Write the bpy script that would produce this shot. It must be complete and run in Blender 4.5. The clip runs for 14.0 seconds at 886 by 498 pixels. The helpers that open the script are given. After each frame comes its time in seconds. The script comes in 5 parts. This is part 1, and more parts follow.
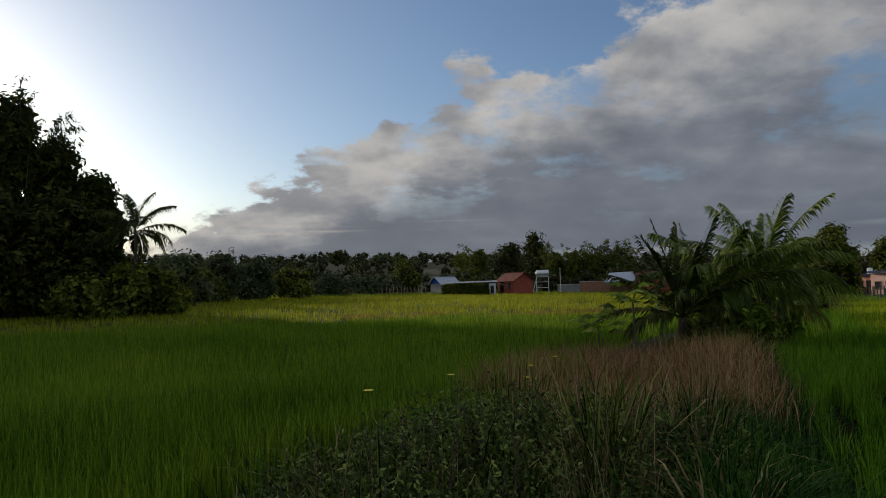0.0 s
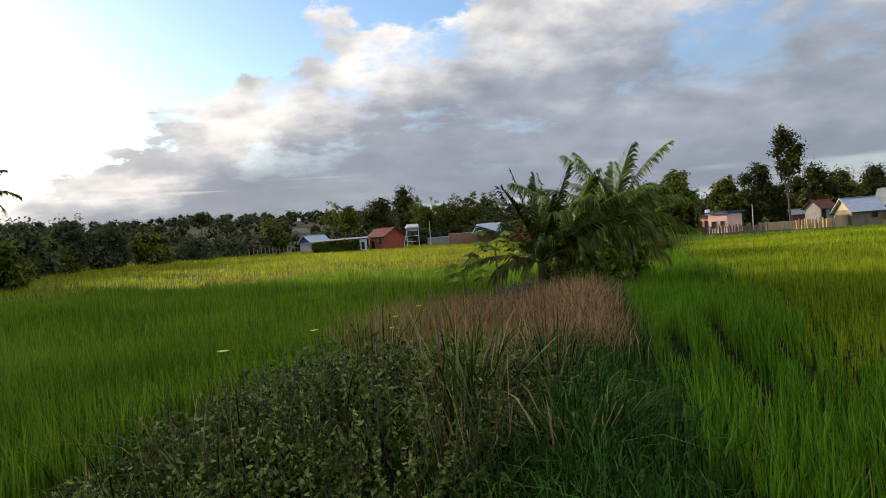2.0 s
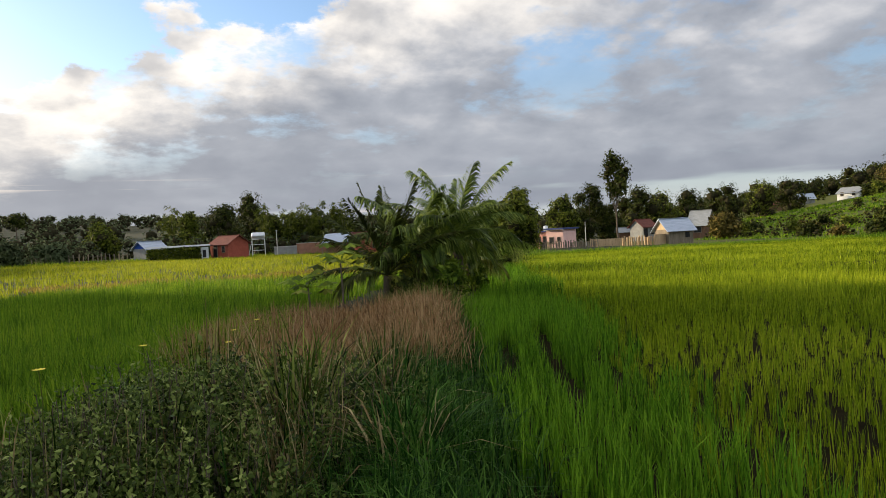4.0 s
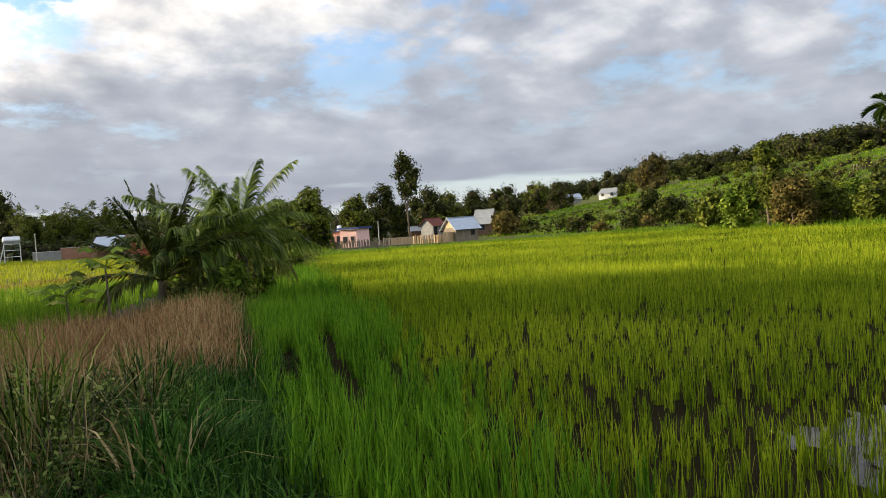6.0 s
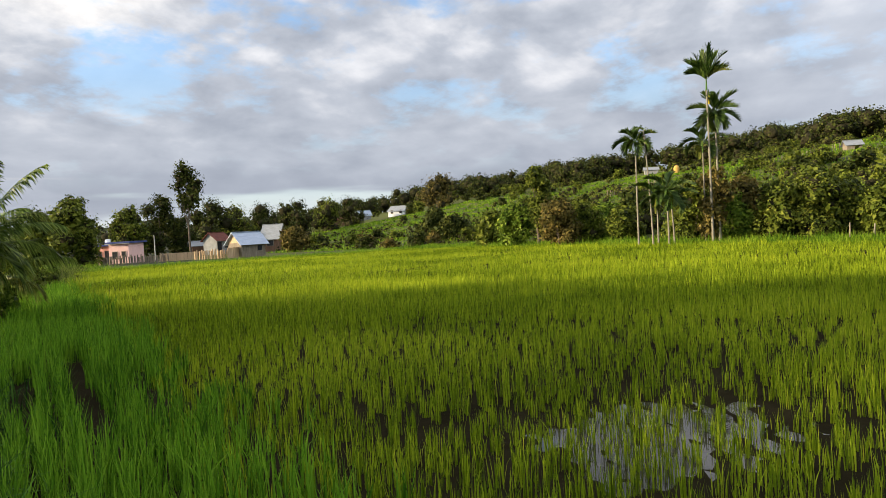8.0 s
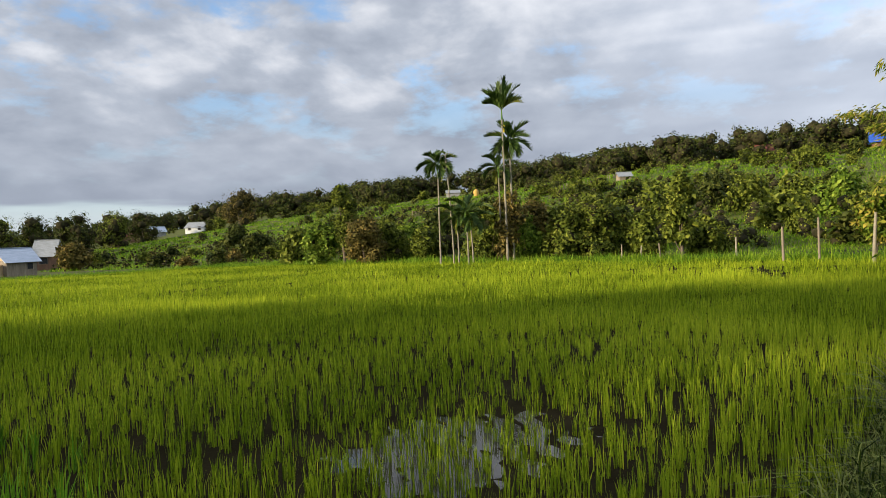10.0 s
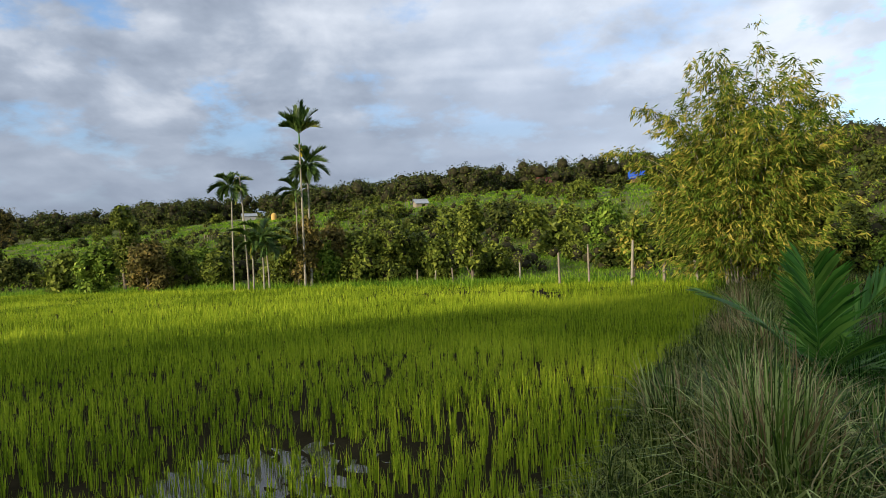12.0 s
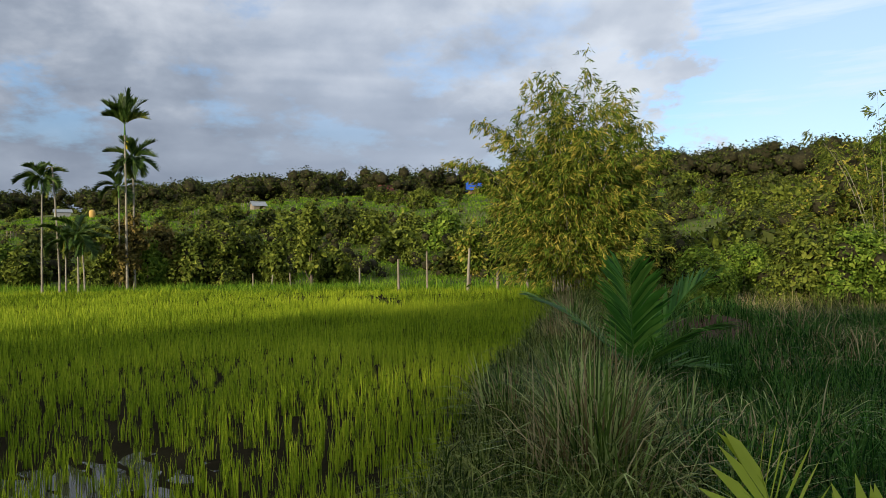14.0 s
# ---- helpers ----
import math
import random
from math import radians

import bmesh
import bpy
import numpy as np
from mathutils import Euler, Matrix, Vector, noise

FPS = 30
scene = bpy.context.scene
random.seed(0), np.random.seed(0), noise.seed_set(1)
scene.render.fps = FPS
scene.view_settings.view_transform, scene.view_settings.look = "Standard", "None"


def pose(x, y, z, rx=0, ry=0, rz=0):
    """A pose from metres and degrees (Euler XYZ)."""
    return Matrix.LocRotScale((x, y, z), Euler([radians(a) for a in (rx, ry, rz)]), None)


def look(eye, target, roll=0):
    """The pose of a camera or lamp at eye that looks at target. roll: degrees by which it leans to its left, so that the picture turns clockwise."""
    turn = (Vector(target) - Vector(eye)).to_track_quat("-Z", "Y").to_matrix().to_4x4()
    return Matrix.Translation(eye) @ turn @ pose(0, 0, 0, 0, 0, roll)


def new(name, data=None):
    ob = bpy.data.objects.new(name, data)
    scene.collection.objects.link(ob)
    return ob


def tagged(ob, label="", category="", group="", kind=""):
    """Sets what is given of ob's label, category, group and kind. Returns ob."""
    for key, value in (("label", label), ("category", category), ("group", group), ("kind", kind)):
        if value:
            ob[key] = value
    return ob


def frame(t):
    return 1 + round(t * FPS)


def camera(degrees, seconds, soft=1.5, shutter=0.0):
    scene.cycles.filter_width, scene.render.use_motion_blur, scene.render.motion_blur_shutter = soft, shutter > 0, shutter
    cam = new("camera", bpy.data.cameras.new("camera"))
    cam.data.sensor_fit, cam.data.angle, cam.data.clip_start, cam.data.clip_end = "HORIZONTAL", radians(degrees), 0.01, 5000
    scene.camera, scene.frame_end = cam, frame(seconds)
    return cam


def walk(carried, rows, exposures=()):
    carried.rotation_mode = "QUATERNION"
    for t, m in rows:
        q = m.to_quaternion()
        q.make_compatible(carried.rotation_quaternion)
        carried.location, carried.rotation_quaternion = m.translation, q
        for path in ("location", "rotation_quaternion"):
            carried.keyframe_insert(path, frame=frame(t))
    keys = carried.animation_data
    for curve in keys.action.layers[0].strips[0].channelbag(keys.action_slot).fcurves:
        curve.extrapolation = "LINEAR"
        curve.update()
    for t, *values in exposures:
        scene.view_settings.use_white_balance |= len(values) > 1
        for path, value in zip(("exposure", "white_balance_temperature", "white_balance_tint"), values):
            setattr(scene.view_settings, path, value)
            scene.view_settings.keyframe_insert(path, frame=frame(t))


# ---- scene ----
cam = camera(65.62, 14.0, soft=0.65)
# seconds, x, y, z, yaw, pitch, lean
ROWS = [
    (0, -0.002, 0.000, 1.703, -0.26, 3.04, 1.76),
    (0.5, 0.029, -0.022, 1.690, -4.36, 1.56, 2.54),
    (1, 0.049, -0.032, 1.684, -7.68, 1.04, 2.74),
    (1.5, 0.065, -0.027, 1.676, -9.12, -0.04, 3.44),
    (2, 0.099, -0.024, 1.672, -10.96, -1.23, 4.39),
    (2.2, 0.097, -0.031, 1.674, -11.36, -1.24, 4.40),
    (4.3, 0.153, -0.240, 1.716, -26.19, -1.33, 3.20),
    (4.5, 0.172, -0.242, 1.714, -27.98, -1.50, 3.37),
    (5, 0.231, -0.234, 1.711, -32.20, -1.84, 3.37),
    (5.5, 0.283, -0.231, 1.701, -36.44, -1.93, 3.35),
    (6, 0.329, -0.238, 1.697, -40.45, -2.21, 3.79),
    (6.5, 0.384, -0.255, 1.691, -44.61, -2.13, 4.05),
    (7, 0.440, -0.271, 1.688, -49.80, -1.93, 3.19),
    (7.5, 0.499, -0.274, 1.683, -54.05, -1.92, 3.23),
    (8, 0.541, -0.290, 1.671, -57.75, -1.89, 2.98),
    (8.2, 0.554, -0.291, 1.669, -59.48, -1.67, 2.98),
    (10.3, 0.668, -0.332, 1.640, -76.63, -1.31, 2.14),
    (10.5, 0.678, -0.342, 1.638, -78.66, -1.51, 2.10),
    (11, 0.693, -0.374, 1.653, -82.58, -1.07, 2.34),
    (11.5, 0.681, -0.400, 1.655, -86.11, -0.48, 2.76),
    (12, 0.667, -0.424, 1.666, -90.32, 0.39, 2.24),
    (12.5, 0.672, -0.425, 1.651, -93.84, 0.51, 2.49),
    (13, 0.704, -0.421, 1.636, -96.89, 0.43, 2.25),
    (13.5, 0.718, -0.406, 1.625, -101.04, 0.31, 1.19),
    (14, 0.705, -0.406, 1.610, -103.63, 0.60, 0.87),
]
walk(cam, [(t, pose(x, y, z, 90 + pitch, lean, yaw)) for t, x, y, z, yaw, pitch, lean in ROWS],
     exposures=[(0.0, -0.72, 6250, 10), (0.5, -0.52, 6300, 10), (0.9, -0.40, 6300, 10), (1.2, -0.26, 6300, 10), (1.6, 0.12, 6300, 10), (2.0, 0.44, 6400, 10), (4.5, 0.60, 6650, 10), (6.0, 0.84, 6600, 10), (8.0, 0.91, 6550, 10),
                (10.5, 0.68, 6200, 9), (11.5, 0.64, 6000, 8), (12.0, 0.58, 5950, 8), (12.4, 0.28, 5950, 8), (13.0, 0.24, 5950, 8), (14.0, 0.28, 5950, 8)])

# ---- light ----
SUN_AZ, SUN_EL = -42.0, 11.0


def away(az, d, z=0.0):
    """A place d metres off at the bearing az, degrees to the right of +y."""
    return Vector((d * math.sin(radians(az)), d * math.cos(radians(az)), z))


sun = new("sun", bpy.data.lights.new("sun", "SUN"))
sun.data.energy, sun.data.angle, sun.data.color = 5.0, radians(0.6), (1.0, 0.83, 0.58)
sun.matrix_world = look(away(SUN_AZ, 100, 100 * math.tan(radians(SUN_EL))), (0, 0, 0))


class Nodes:
    """Short hand for building a node tree."""

    def __init__(self, tree):
        self.tree = tree
        tree.nodes.clear()

    def add(self, kind, **inputs):
        n = self.tree.nodes.new(kind)
        for key, v in inputs.items():
            if key.startswith("in_"):
                k = key[3:]
                sock = n.inputs[int(k) if k.isdigit() else k.replace("_", " ")]
                if isinstance(v, bpy.types.NodeSocket):
                    self.tree.links.new(v, sock)
                else:
                    sock.default_value = v
            else:
                setattr(n, key, v)
        return n

    def math(self, op, a, b=0.0, c=0.0, clamp=False):
        n = self.add("ShaderNodeMath", operation=op, use_clamp=clamp, in_0=a, in_1=b, in_2=c)
        return n.outputs[0]

    def ramp(self, fac, stops, mode="LINEAR"):
        n = self.add("ShaderNodeValToRGB", in_0=fac)
        n.color_ramp.interpolation = mode
        e = n.color_ramp.elements
        while len(e) < len(stops):
            e.new(0.5)
        for i, (p, c) in enumerate(stops):
            e[i].position, e[i].color = p, (*c, 1) if len(c) == 3 else c
        return n.outputs[0]

    def noise(self, vec, scale, detail=4.0, rough=0.55, warp=0.0):
        return self.add("ShaderNodeTexNoise", in_Vector=vec, in_Scale=scale, in_Detail=detail, in_Roughness=rough, in_Distortion=warp).outputs[0]

    def mix(self, fac, a, b):
        return self.add("ShaderNodeMix", data_type="RGBA", in_0=fac, in_6=a, in_7=b).outputs[2]


def rgb(r, g, b):
    return (r, g, b, 1.0)


world = bpy.data.worlds.new("sky")
scene.world = world
world.use_nodes = True
N = Nodes(world.node_tree)
sky = N.add("ShaderNodeTexSky", sky_type="NISHITA", sun_disc=False, sun_elevation=radians(SUN_EL), sun_rotation=radians(SUN_AZ), altitude=300.0, air_density=1.0, dust_density=1.0, ozone_density=1.2)
blue = N.add("ShaderNodeVectorMath", operation="MULTIPLY", in_0=sky.outputs[0], in_1=(0.135, 0.152, 0.180)).outputs[0]
way = N.add("ShaderNodeTexCoord").outputs["Generated"]
sep = N.add("ShaderNodeSeparateXYZ", in_0=way)
zz = N.math("ADD", N.math("MAXIMUM", sep.outputs[2], 0.0), 0.22)
u, v = N.math("DIVIDE", sep.outputs[0], zz), N.math("DIVIDE", sep.outputs[1], zz)
flat = N.add("ShaderNodeCombineXYZ", in_0=u, in_1=v, in_2=0.0).outputs[0]
zt = N.math("ADD", N.math("MAXIMUM", sep.outputs[2], 0.0), 0.36)
grain = N.add("ShaderNodeCombineXYZ", in_0=N.math("DIVIDE", sep.outputs[0], zt), in_1=N.math("DIVIDE", sep.outputs[1], zt), in_2=0.0).outputs[0]
step = N.add("ShaderNodeVectorMath", operation="ADD", in_0=grain, in_1=(-0.045, 0.05, 0.0)).outputs[0]


def soft(value, lo, hi):
    return N.add("ShaderNodeMapRange", interpolation_type="SMOOTHSTEP", in_0=value, in_1=lo, in_2=hi).outputs[0]


# the deck of cloud: its two borders, torn by noise, and an unseen roof added overhead as fill light
tear = N.math("SUBTRACT", N.noise(grain, 5.5, 7.0, 0.60), 0.5)
big = N.math("SUBTRACT", N.noise(flat, 1.1, 2.0, 0.5), 0.5)
left = N.math("SUBTRACT", N.math("ADD", N.math("MULTIPLY", u, 0.696), N.math("MULTIPLY", v, 0.718)), 1.44)
left = N.math("MAXIMUM", left, N.math("SUBTRACT", u, 0.55))
right = N.math("ADD", N.math("MULTIPLY", u, 0.515), N.math("MULTIPLY", v, 0.857))
over = N.math("SUBTRACT", 1.08, N.add("ShaderNodeVectorMath", operation="LENGTH", in_0=flat).outputs["Value"])
edge = N.math("MAXIMUM", N.math("MINIMUM", left, N.math("ADD", N.math("MULTIPLY", right, 0.8), 0.08)), over)
edge = N.math("ADD", edge, N.math("MULTIPLY", tear, 1.0))
edge = N.math("ADD", edge, N.math("MULTIPLY", big, 0.45))
cover = soft(edge, -0.04, 0.07)
# body of the cloud: lumps with a lit and a shaded side
puffs = N.noise(grain, 3.6, 6.0, 0.52, 0.15)
puffs2 = N.noise(step, 3.6, 6.0, 0.52, 0.15)
stretch = N.add("ShaderNodeVectorMath", operation="MULTIPLY", in_0=way, in_1=(2.2, 2.2, 22.0)).outputs[0]
bands = N.noise(stretch, 1.2, 2.0, 0.5)
high = soft(sep.outputs[2], 0.05, 0.27)
lumpy = N.math("MULTIPLY", N.math("ADD", 0.30, N.math("MULTIPLY", high, 0.70)), N.math("SUBTRACT", 1.0, N.math("MULTIPLY", soft(v, 0.7, -0.3), 0.68)))
lit = N.math("MULTIPLY", N.math("MULTIPLY", N.math("SUBTRACT", puffs, puffs2), 0.50), lumpy)
body = N.math("ADD", N.math("ADD", N.math("MULTIPLY", N.math("SUBTRACT", puffs, 0.5), N.math("MULTIPLY", lumpy, 0.34)), N.math("MULTIPLY", N.noise(grain, 1.3, 3.0, 0.5), 0.28)), lit)
body = N.math("ADD", N.math("ADD", body, 0.20), N.math("MULTIPLY", bands, 0.18))
body = N.math("ADD", body, N.math("MULTIPLY", high, 0.10))
shade = N.ramp(body, [(0.30, (0.20, 0.222, 0.27)), (0.42, (0.255, 0.28, 0.33)), (0.52, (0.335, 0.36, 0.41)), (0.66, (0.56, 0.565, 0.59))])
rim = N.math("MULTIPLY", soft(edge, 0.70, 0.05), N.math("ADD", 0.35, N.math("MULTIPLY", soft(puffs, 0.36, 0.60), 0.65)))
shade = N.mix(N.math("MULTIPLY", rim, 0.75), shade, N.mix(soft(u, 1.7, 0.3), rgb(0.60, 0.60, 0.61), rgb(1.15, 1.07, 0.96)))
# the unseen cloud overhead is made brighter, to fill the shaded ground
shade = N.mix(N.math("MULTIPLY", soft(sep.outputs[2], 0.36, 0.85), 0.45), shade, rgb(0.80, 0.80, 0.84))
# thin places where the blue shows through the upper deck
holes = soft(N.math("ADD", N.noise(flat, 1.9, 6.0, 0.6), N.math("MULTIPLY", tear, 0.35)), 0.49, 0.35)
cover = N.math("MULTIPLY", cover, N.math("SUBTRACT", 1.0, N.math("MULTIPLY", N.math("MULTIPLY", holes, high), N.math("SUBTRACT", 0.85, N.math("MULTIPLY", soft(v, 0.8, -0.2), 0.40)))))
# clear air under the deck, with long slits
slit = N.noise(stretch, 0.9, 4.0, 0.5)
gap = soft(N.math("ADD", sep.outputs[2], N.math("MULTIPLY", N.math("SUBTRACT", slit, 0.5), 0.16)), 0.028, 0.05)
east = soft(u, -0.5, 2.0)
cover = N.math("MULTIPLY", cover, N.math("SUBTRACT", 1.0, N.math("MULTIPLY", N.math("SUBTRACT", 1.0, gap), N.math("ADD", 0.30, N.math("MULTIPLY", east, 0.35)))))
# veil of bright haze round the low sun
toward = away(SUN_AZ, 1.0, math.tan(radians(SUN_EL))).normalized()
near = N.add("ShaderNodeVectorMath", operation="DOT_PRODUCT", in_0=way, in_1=tuple(toward)).outputs["Value"]
glow = N.math("POWER", N.math("MAXIMUM", near, 0.0), 6.0)
core = N.math("POWER", N.math("MAXIMUM", near, 0.0), 55.0)
shade = N.mix(N.math("MULTIPLY", N.math("POWER", N.math("MAXIMUM", near, 0.0), 3.0), 0.22, clamp=True), shade, rgb(0.60, 0.56, 0.52))
veil = N.add("ShaderNodeVectorMath", operation="SCALE", in_0=(1.0, 0.94, 0.80), in_Scale=N.math("ADD", N.math("MULTIPLY", glow, 0.13), N.math("MULTIPLY", core, 0.35))).outputs[0]
wisp = N.math("MULTIPLY", N.math("MULTIPLY", soft(N.noise(stretch, 0.8, 6.0, 0.6), 0.34, 0.66), soft(right, 0.6, -0.3)), 0.85)
clear = N.mix(N.math("MULTIPLY", soft(sep.outputs[2], 0.14, 0.0), 0.75), N.add("ShaderNodeVectorMath", operation="ADD", in_0=blue, in_1=veil).outputs[0], rgb(0.46, 0.50, 0.57))
wisp = N.math("MAXIMUM", wisp, N.math("MULTIPLY", soft(right, 0.4, -0.5), 0.45))
clear = N.mix(wisp, clear, rgb(0.70, 0.75, 0.79))
shade = N.mix(N.math("MULTIPLY", core, 0.75, clamp=True), shade, rgb(0.95, 0.86, 0.72))
shade = N.add("ShaderNodeVectorMath", operation="SCALE", in_0=shade, in_Scale=N.math("ADD", 0.90, N.math("MULTIPLY", soft(v, 0.6, -0.5), 0.24))).outputs[0]
# bright slits low in the deck, towards the sun
thin_way = N.add("ShaderNodeVectorMath", operation="MULTIPLY", in_0=way, in_1=(1.5, 1.5, 42.0)).outputs[0]
streak = N.math("MULTIPLY", soft(N.noise(thin_way, 1.7, 4.0, 0.55), 0.53, 0.68), N.math("MULTIPLY", soft(sep.outputs[2], 0.022, 0.04), soft(sep.outputs[2], 0.11, 0.07)))
shade = N.mix(N.math("MULTIPLY", N.math("MULTIPLY", streak, soft(near, 0.25, 0.75)), 0.62), shade, rgb(0.92, 0.80, 0.68))
out = N.mix(cover, clear, shade)
bg = N.add("ShaderNodeBackground", in_0=out, in_1=1.0)
N.add("ShaderNodeOutputWorld", in_0=bg.outputs[0])


# ---- materials ----
def surface(name):
    m = bpy.data.materials.new(name)
    m.use_nodes = True
    return m, Nodes(m.node_tree)


def foliage(name, dark, mid, light, through_light=0.35, rough=0.55, patch=0.25, gloss=0.08, spot=0.55):
    """Leaves or blades: each one its own tone, with patches of tone over the plant, and light coming through."""
    m, n = surface(name)
    geo = n.add("ShaderNodeNewGeometry")
    tone = n.math("ADD", n.math("MULTIPLY", geo.outputs["Random Per Island"], spot), n.math("MULTIPLY", n.math("ADD", n.math("MULTIPLY", n.math("SUBTRACT", n.noise(geo.outputs["Position"], patch, 3.0), 0.5), 1.7), 0.5), 1.0 - spot))
    tone = n.math("ADD", n.math("MULTIPLY", n.math("SUBTRACT", tone, 0.5), 1.45), 0.5)
    col = n.ramp(tone, [(0.08, dark), (0.5, mid), (0.95, light)])
    grain = n.noise(geo.outputs["Position"], 9.0, 3.0)
    col = n.mix(n.math("MULTIPLY", grain, 0.22), col, rgb(*[c * 0.55 for c in mid]))
    p = n.add("ShaderNodeBsdfPrincipled", in_Base_Color=col, in_Roughness=rough)
    p.inputs["Specular IOR Level"].default_value = gloss
    t = n.add("ShaderNodeBsdfTranslucent", in_0=col)
    mix = n.add("ShaderNodeMixShader", in_0=through_light, in_1=p.outputs[0], in_2=t.outputs[0])
    n.add("ShaderNodeOutputMaterial", in_0=mix.outputs[0])
    return m


def plain(name, a, b, scale=3.0, rough=0.8, metal=0.0, bump=0.2, fine=40.0, stretch=(1, 1, 1), gloss=0.15):
    """Painted, wooden, earthen or metal surface: two tones, stains and fine relief."""
    m, n = surface(name)
    pos = n.add("ShaderNodeTexCoord").outputs["Object"]
    pos = n.add("ShaderNodeVectorMath", operation="MULTIPLY", in_0=pos, in_1=stretch).outputs[0]
    one, two = n.noise(pos, scale, 5.0, 0.6), n.noise(pos, fine, 4.0, 0.6)
    col = n.ramp(n.math("ADD", n.math("MULTIPLY", one, 0.7), n.math("MULTIPLY", two, 0.3)), [(0.32, a), (0.68, b)])
    bm = n.add("ShaderNodeBump", in_Strength=bump, in_Distance=0.02, in_Height=two)
    p = n.add("ShaderNodeBsdfPrincipled", in_Base_Color=col, in_Roughness=rough, in_Metallic=metal, in_Normal=bm.outputs[0])
    p.inputs["Specular IOR Level"].default_value = gloss
    n.add("ShaderNodeOutputMaterial", in_0=p.outputs[0])
    return m


RICE = foliage("rice_blades", (0.04, 0.070, 0.003), (0.20, 0.280, 0.010), (0.45, 0.50, 0.028), 0.38, patch=0.14, gloss=0.05, spot=0.45)
RICE_OLD = foliage("older_rice_blades", (0.035, 0.085, 0.005), (0.125, 0.235, 0.012), (0.27, 0.36, 0.025), 0.45)
RICE_GOLD = foliage("golden_rice", (0.10, 0.13, 0.006), (0.25, 0.295, 0.012), (0.42, 0.42, 0.03), 0.45, patch=0.12)
SEDGE = foliage("sedge_blades", (0.010, 0.026, 0.004), (0.115, 0.185, 0.026), (0.42, 0.46, 0.15), 0.25, 0.45, gloss=0.12, spot=0.8)
GRASS_TALL = foliage("tall_arching_grass", (0.006, 0.015, 0.002), (0.060, 0.104, 0.011), (0.28, 0.33, 0.07), 0.35, 0.5, gloss=0.05, spot=0.75)
RICE_DRY = foliage("dried_rice", (0.12, 0.09, 0.02), (0.27, 0.20, 0.045), (0.42, 0.33, 0.08), 0.40, gloss=0.05, patch=0.2)
RICE_LUSH = foliage("lush_rice_blades", (0.022, 0.070, 0.004), (0.105, 0.235, 0.012), (0.21, 0.37, 0.025), 0.45, gloss=0.05)
GRASS = foliage("grass_blades", (0.008, 0.016, 0.003), (0.055, 0.088, 0.010), (0.24, 0.26, 0.065), 0.25, gloss=0.04, spot=0.75)
GRASS_DRY = foliage("dry_grass", (0.11, 0.078, 0.032), (0.28, 0.205, 0.095), (0.46, 0.37, 0.19), 0.3, gloss=0.03, spot=0.75)
GRASS_BROWN = foliage("brown_seed_grass", (0.10, 0.058, 0.024), (0.29, 0.165, 0.072), (0.50, 0.33, 0.17), 0.35, gloss=0.04, patch=0.5, spot=0.7)
GRASS_LUSH = foliage("lush_grass_blades", (0.003, 0.012, 0.002), (0.023, 0.074, 0.009), (0.10, 0.20, 0.032), 0.28, gloss=0.04, spot=0.7)
WEED = foliage("weed_leaves", (0.006, 0.013, 0.003), (0.070, 0.108, 0.018), (0.29, 0.34, 0.09), 0.15, 0.5, patch=2.2, gloss=0.10, spot=0.5)
LEAF_DARK = foliage("dark_tree_leaves", (0.008, 0.013, 0.003), (0.034, 0.046, 0.008), (0.095, 0.100, 0.020), 0.12, gloss=0.05, patch=0.9, spot=0.5)
LEAF_MID = foliage("tree_leaves", (0.011, 0.018, 0.003), (0.080, 0.104, 0.012), (0.20, 0.215, 0.030), 0.14, gloss=0.05, patch=0.9, spot=0.5)
# leaf tones made paler and greyer, with the haze of distance in the colour
LEAF_HAZE = foliage("hazed_far_leaves", (0.030, 0.044, 0.020), (0.075, 0.098, 0.045), (0.15, 0.17, 0.075), 0.06, 0.8, patch=0.06, spot=0.35)
LEAF_LIGHT = foliage("bright_leaves", (0.022, 0.046, 0.005), (0.105, 0.165, 0.015), (0.25, 0.31, 0.04), 0.20, gloss=0.05, patch=0.9, spot=0.5)
LEAF_RUST = foliage("rusty_leaves", (0.026, 0.024, 0.007), (0.098, 0.084, 0.019), (0.21, 0.15, 0.040), 0.14, gloss=0.05, patch=0.9, spot=0.5)
LEAF_BAMBOO = foliage("bamboo_leaves", (0.014, 0.032, 0.003), (0.105, 0.150, 0.013), (0.40, 0.31, 0.055), 0.22, gloss=0.05, patch=1.3, spot=0.5)
LEAF_YELLOW = foliage("yellow_green_leaflets", (0.22, 0.28, 0.02), (0.32, 0.38, 0.03), (0.44, 0.48, 0.06), 0.4)
LEAF_PALM = foliage("palm_leaflets", (0.016, 0.034, 0.006), (0.095, 0.150, 0.020), (0.33, 0.40, 0.08), 0.35, 0.4, gloss=0.25, patch=1.2, spot=0.55)
LEAF_ARECA = foliage("areca_leaflets", (0.012, 0.028, 0.006), (0.045, 0.085, 0.014), (0.15, 0.20, 0.04), 0.22, 0.45, gloss=0.2, patch=1.2, spot=0.5)
LEAF_PALM_OLD = foliage("yellowing_palm_leaflets", (0.10, 0.13, 0.02), (0.20, 0.22, 0.035), (0.36, 0.33, 0.06), 0.4)
LEAF_YOUNG = foliage("young_palm_leaflets", (0.014, 0.050, 0.008), (0.060, 0.165, 0.018), (0.18, 0.31, 0.045), 0.35, 0.45, gloss=0.10, patch=1.5, spot=0.55)
BARK = plain("bark", (0.06, 0.045, 0.032), (0.15, 0.12, 0.09), 4.0, 0.9, bump=0.6)
BARK_PALE = plain("pale_bark", (0.14, 0.12, 0.085), (0.28, 0.25, 0.19), 3.0, 0.85, bump=0.5)
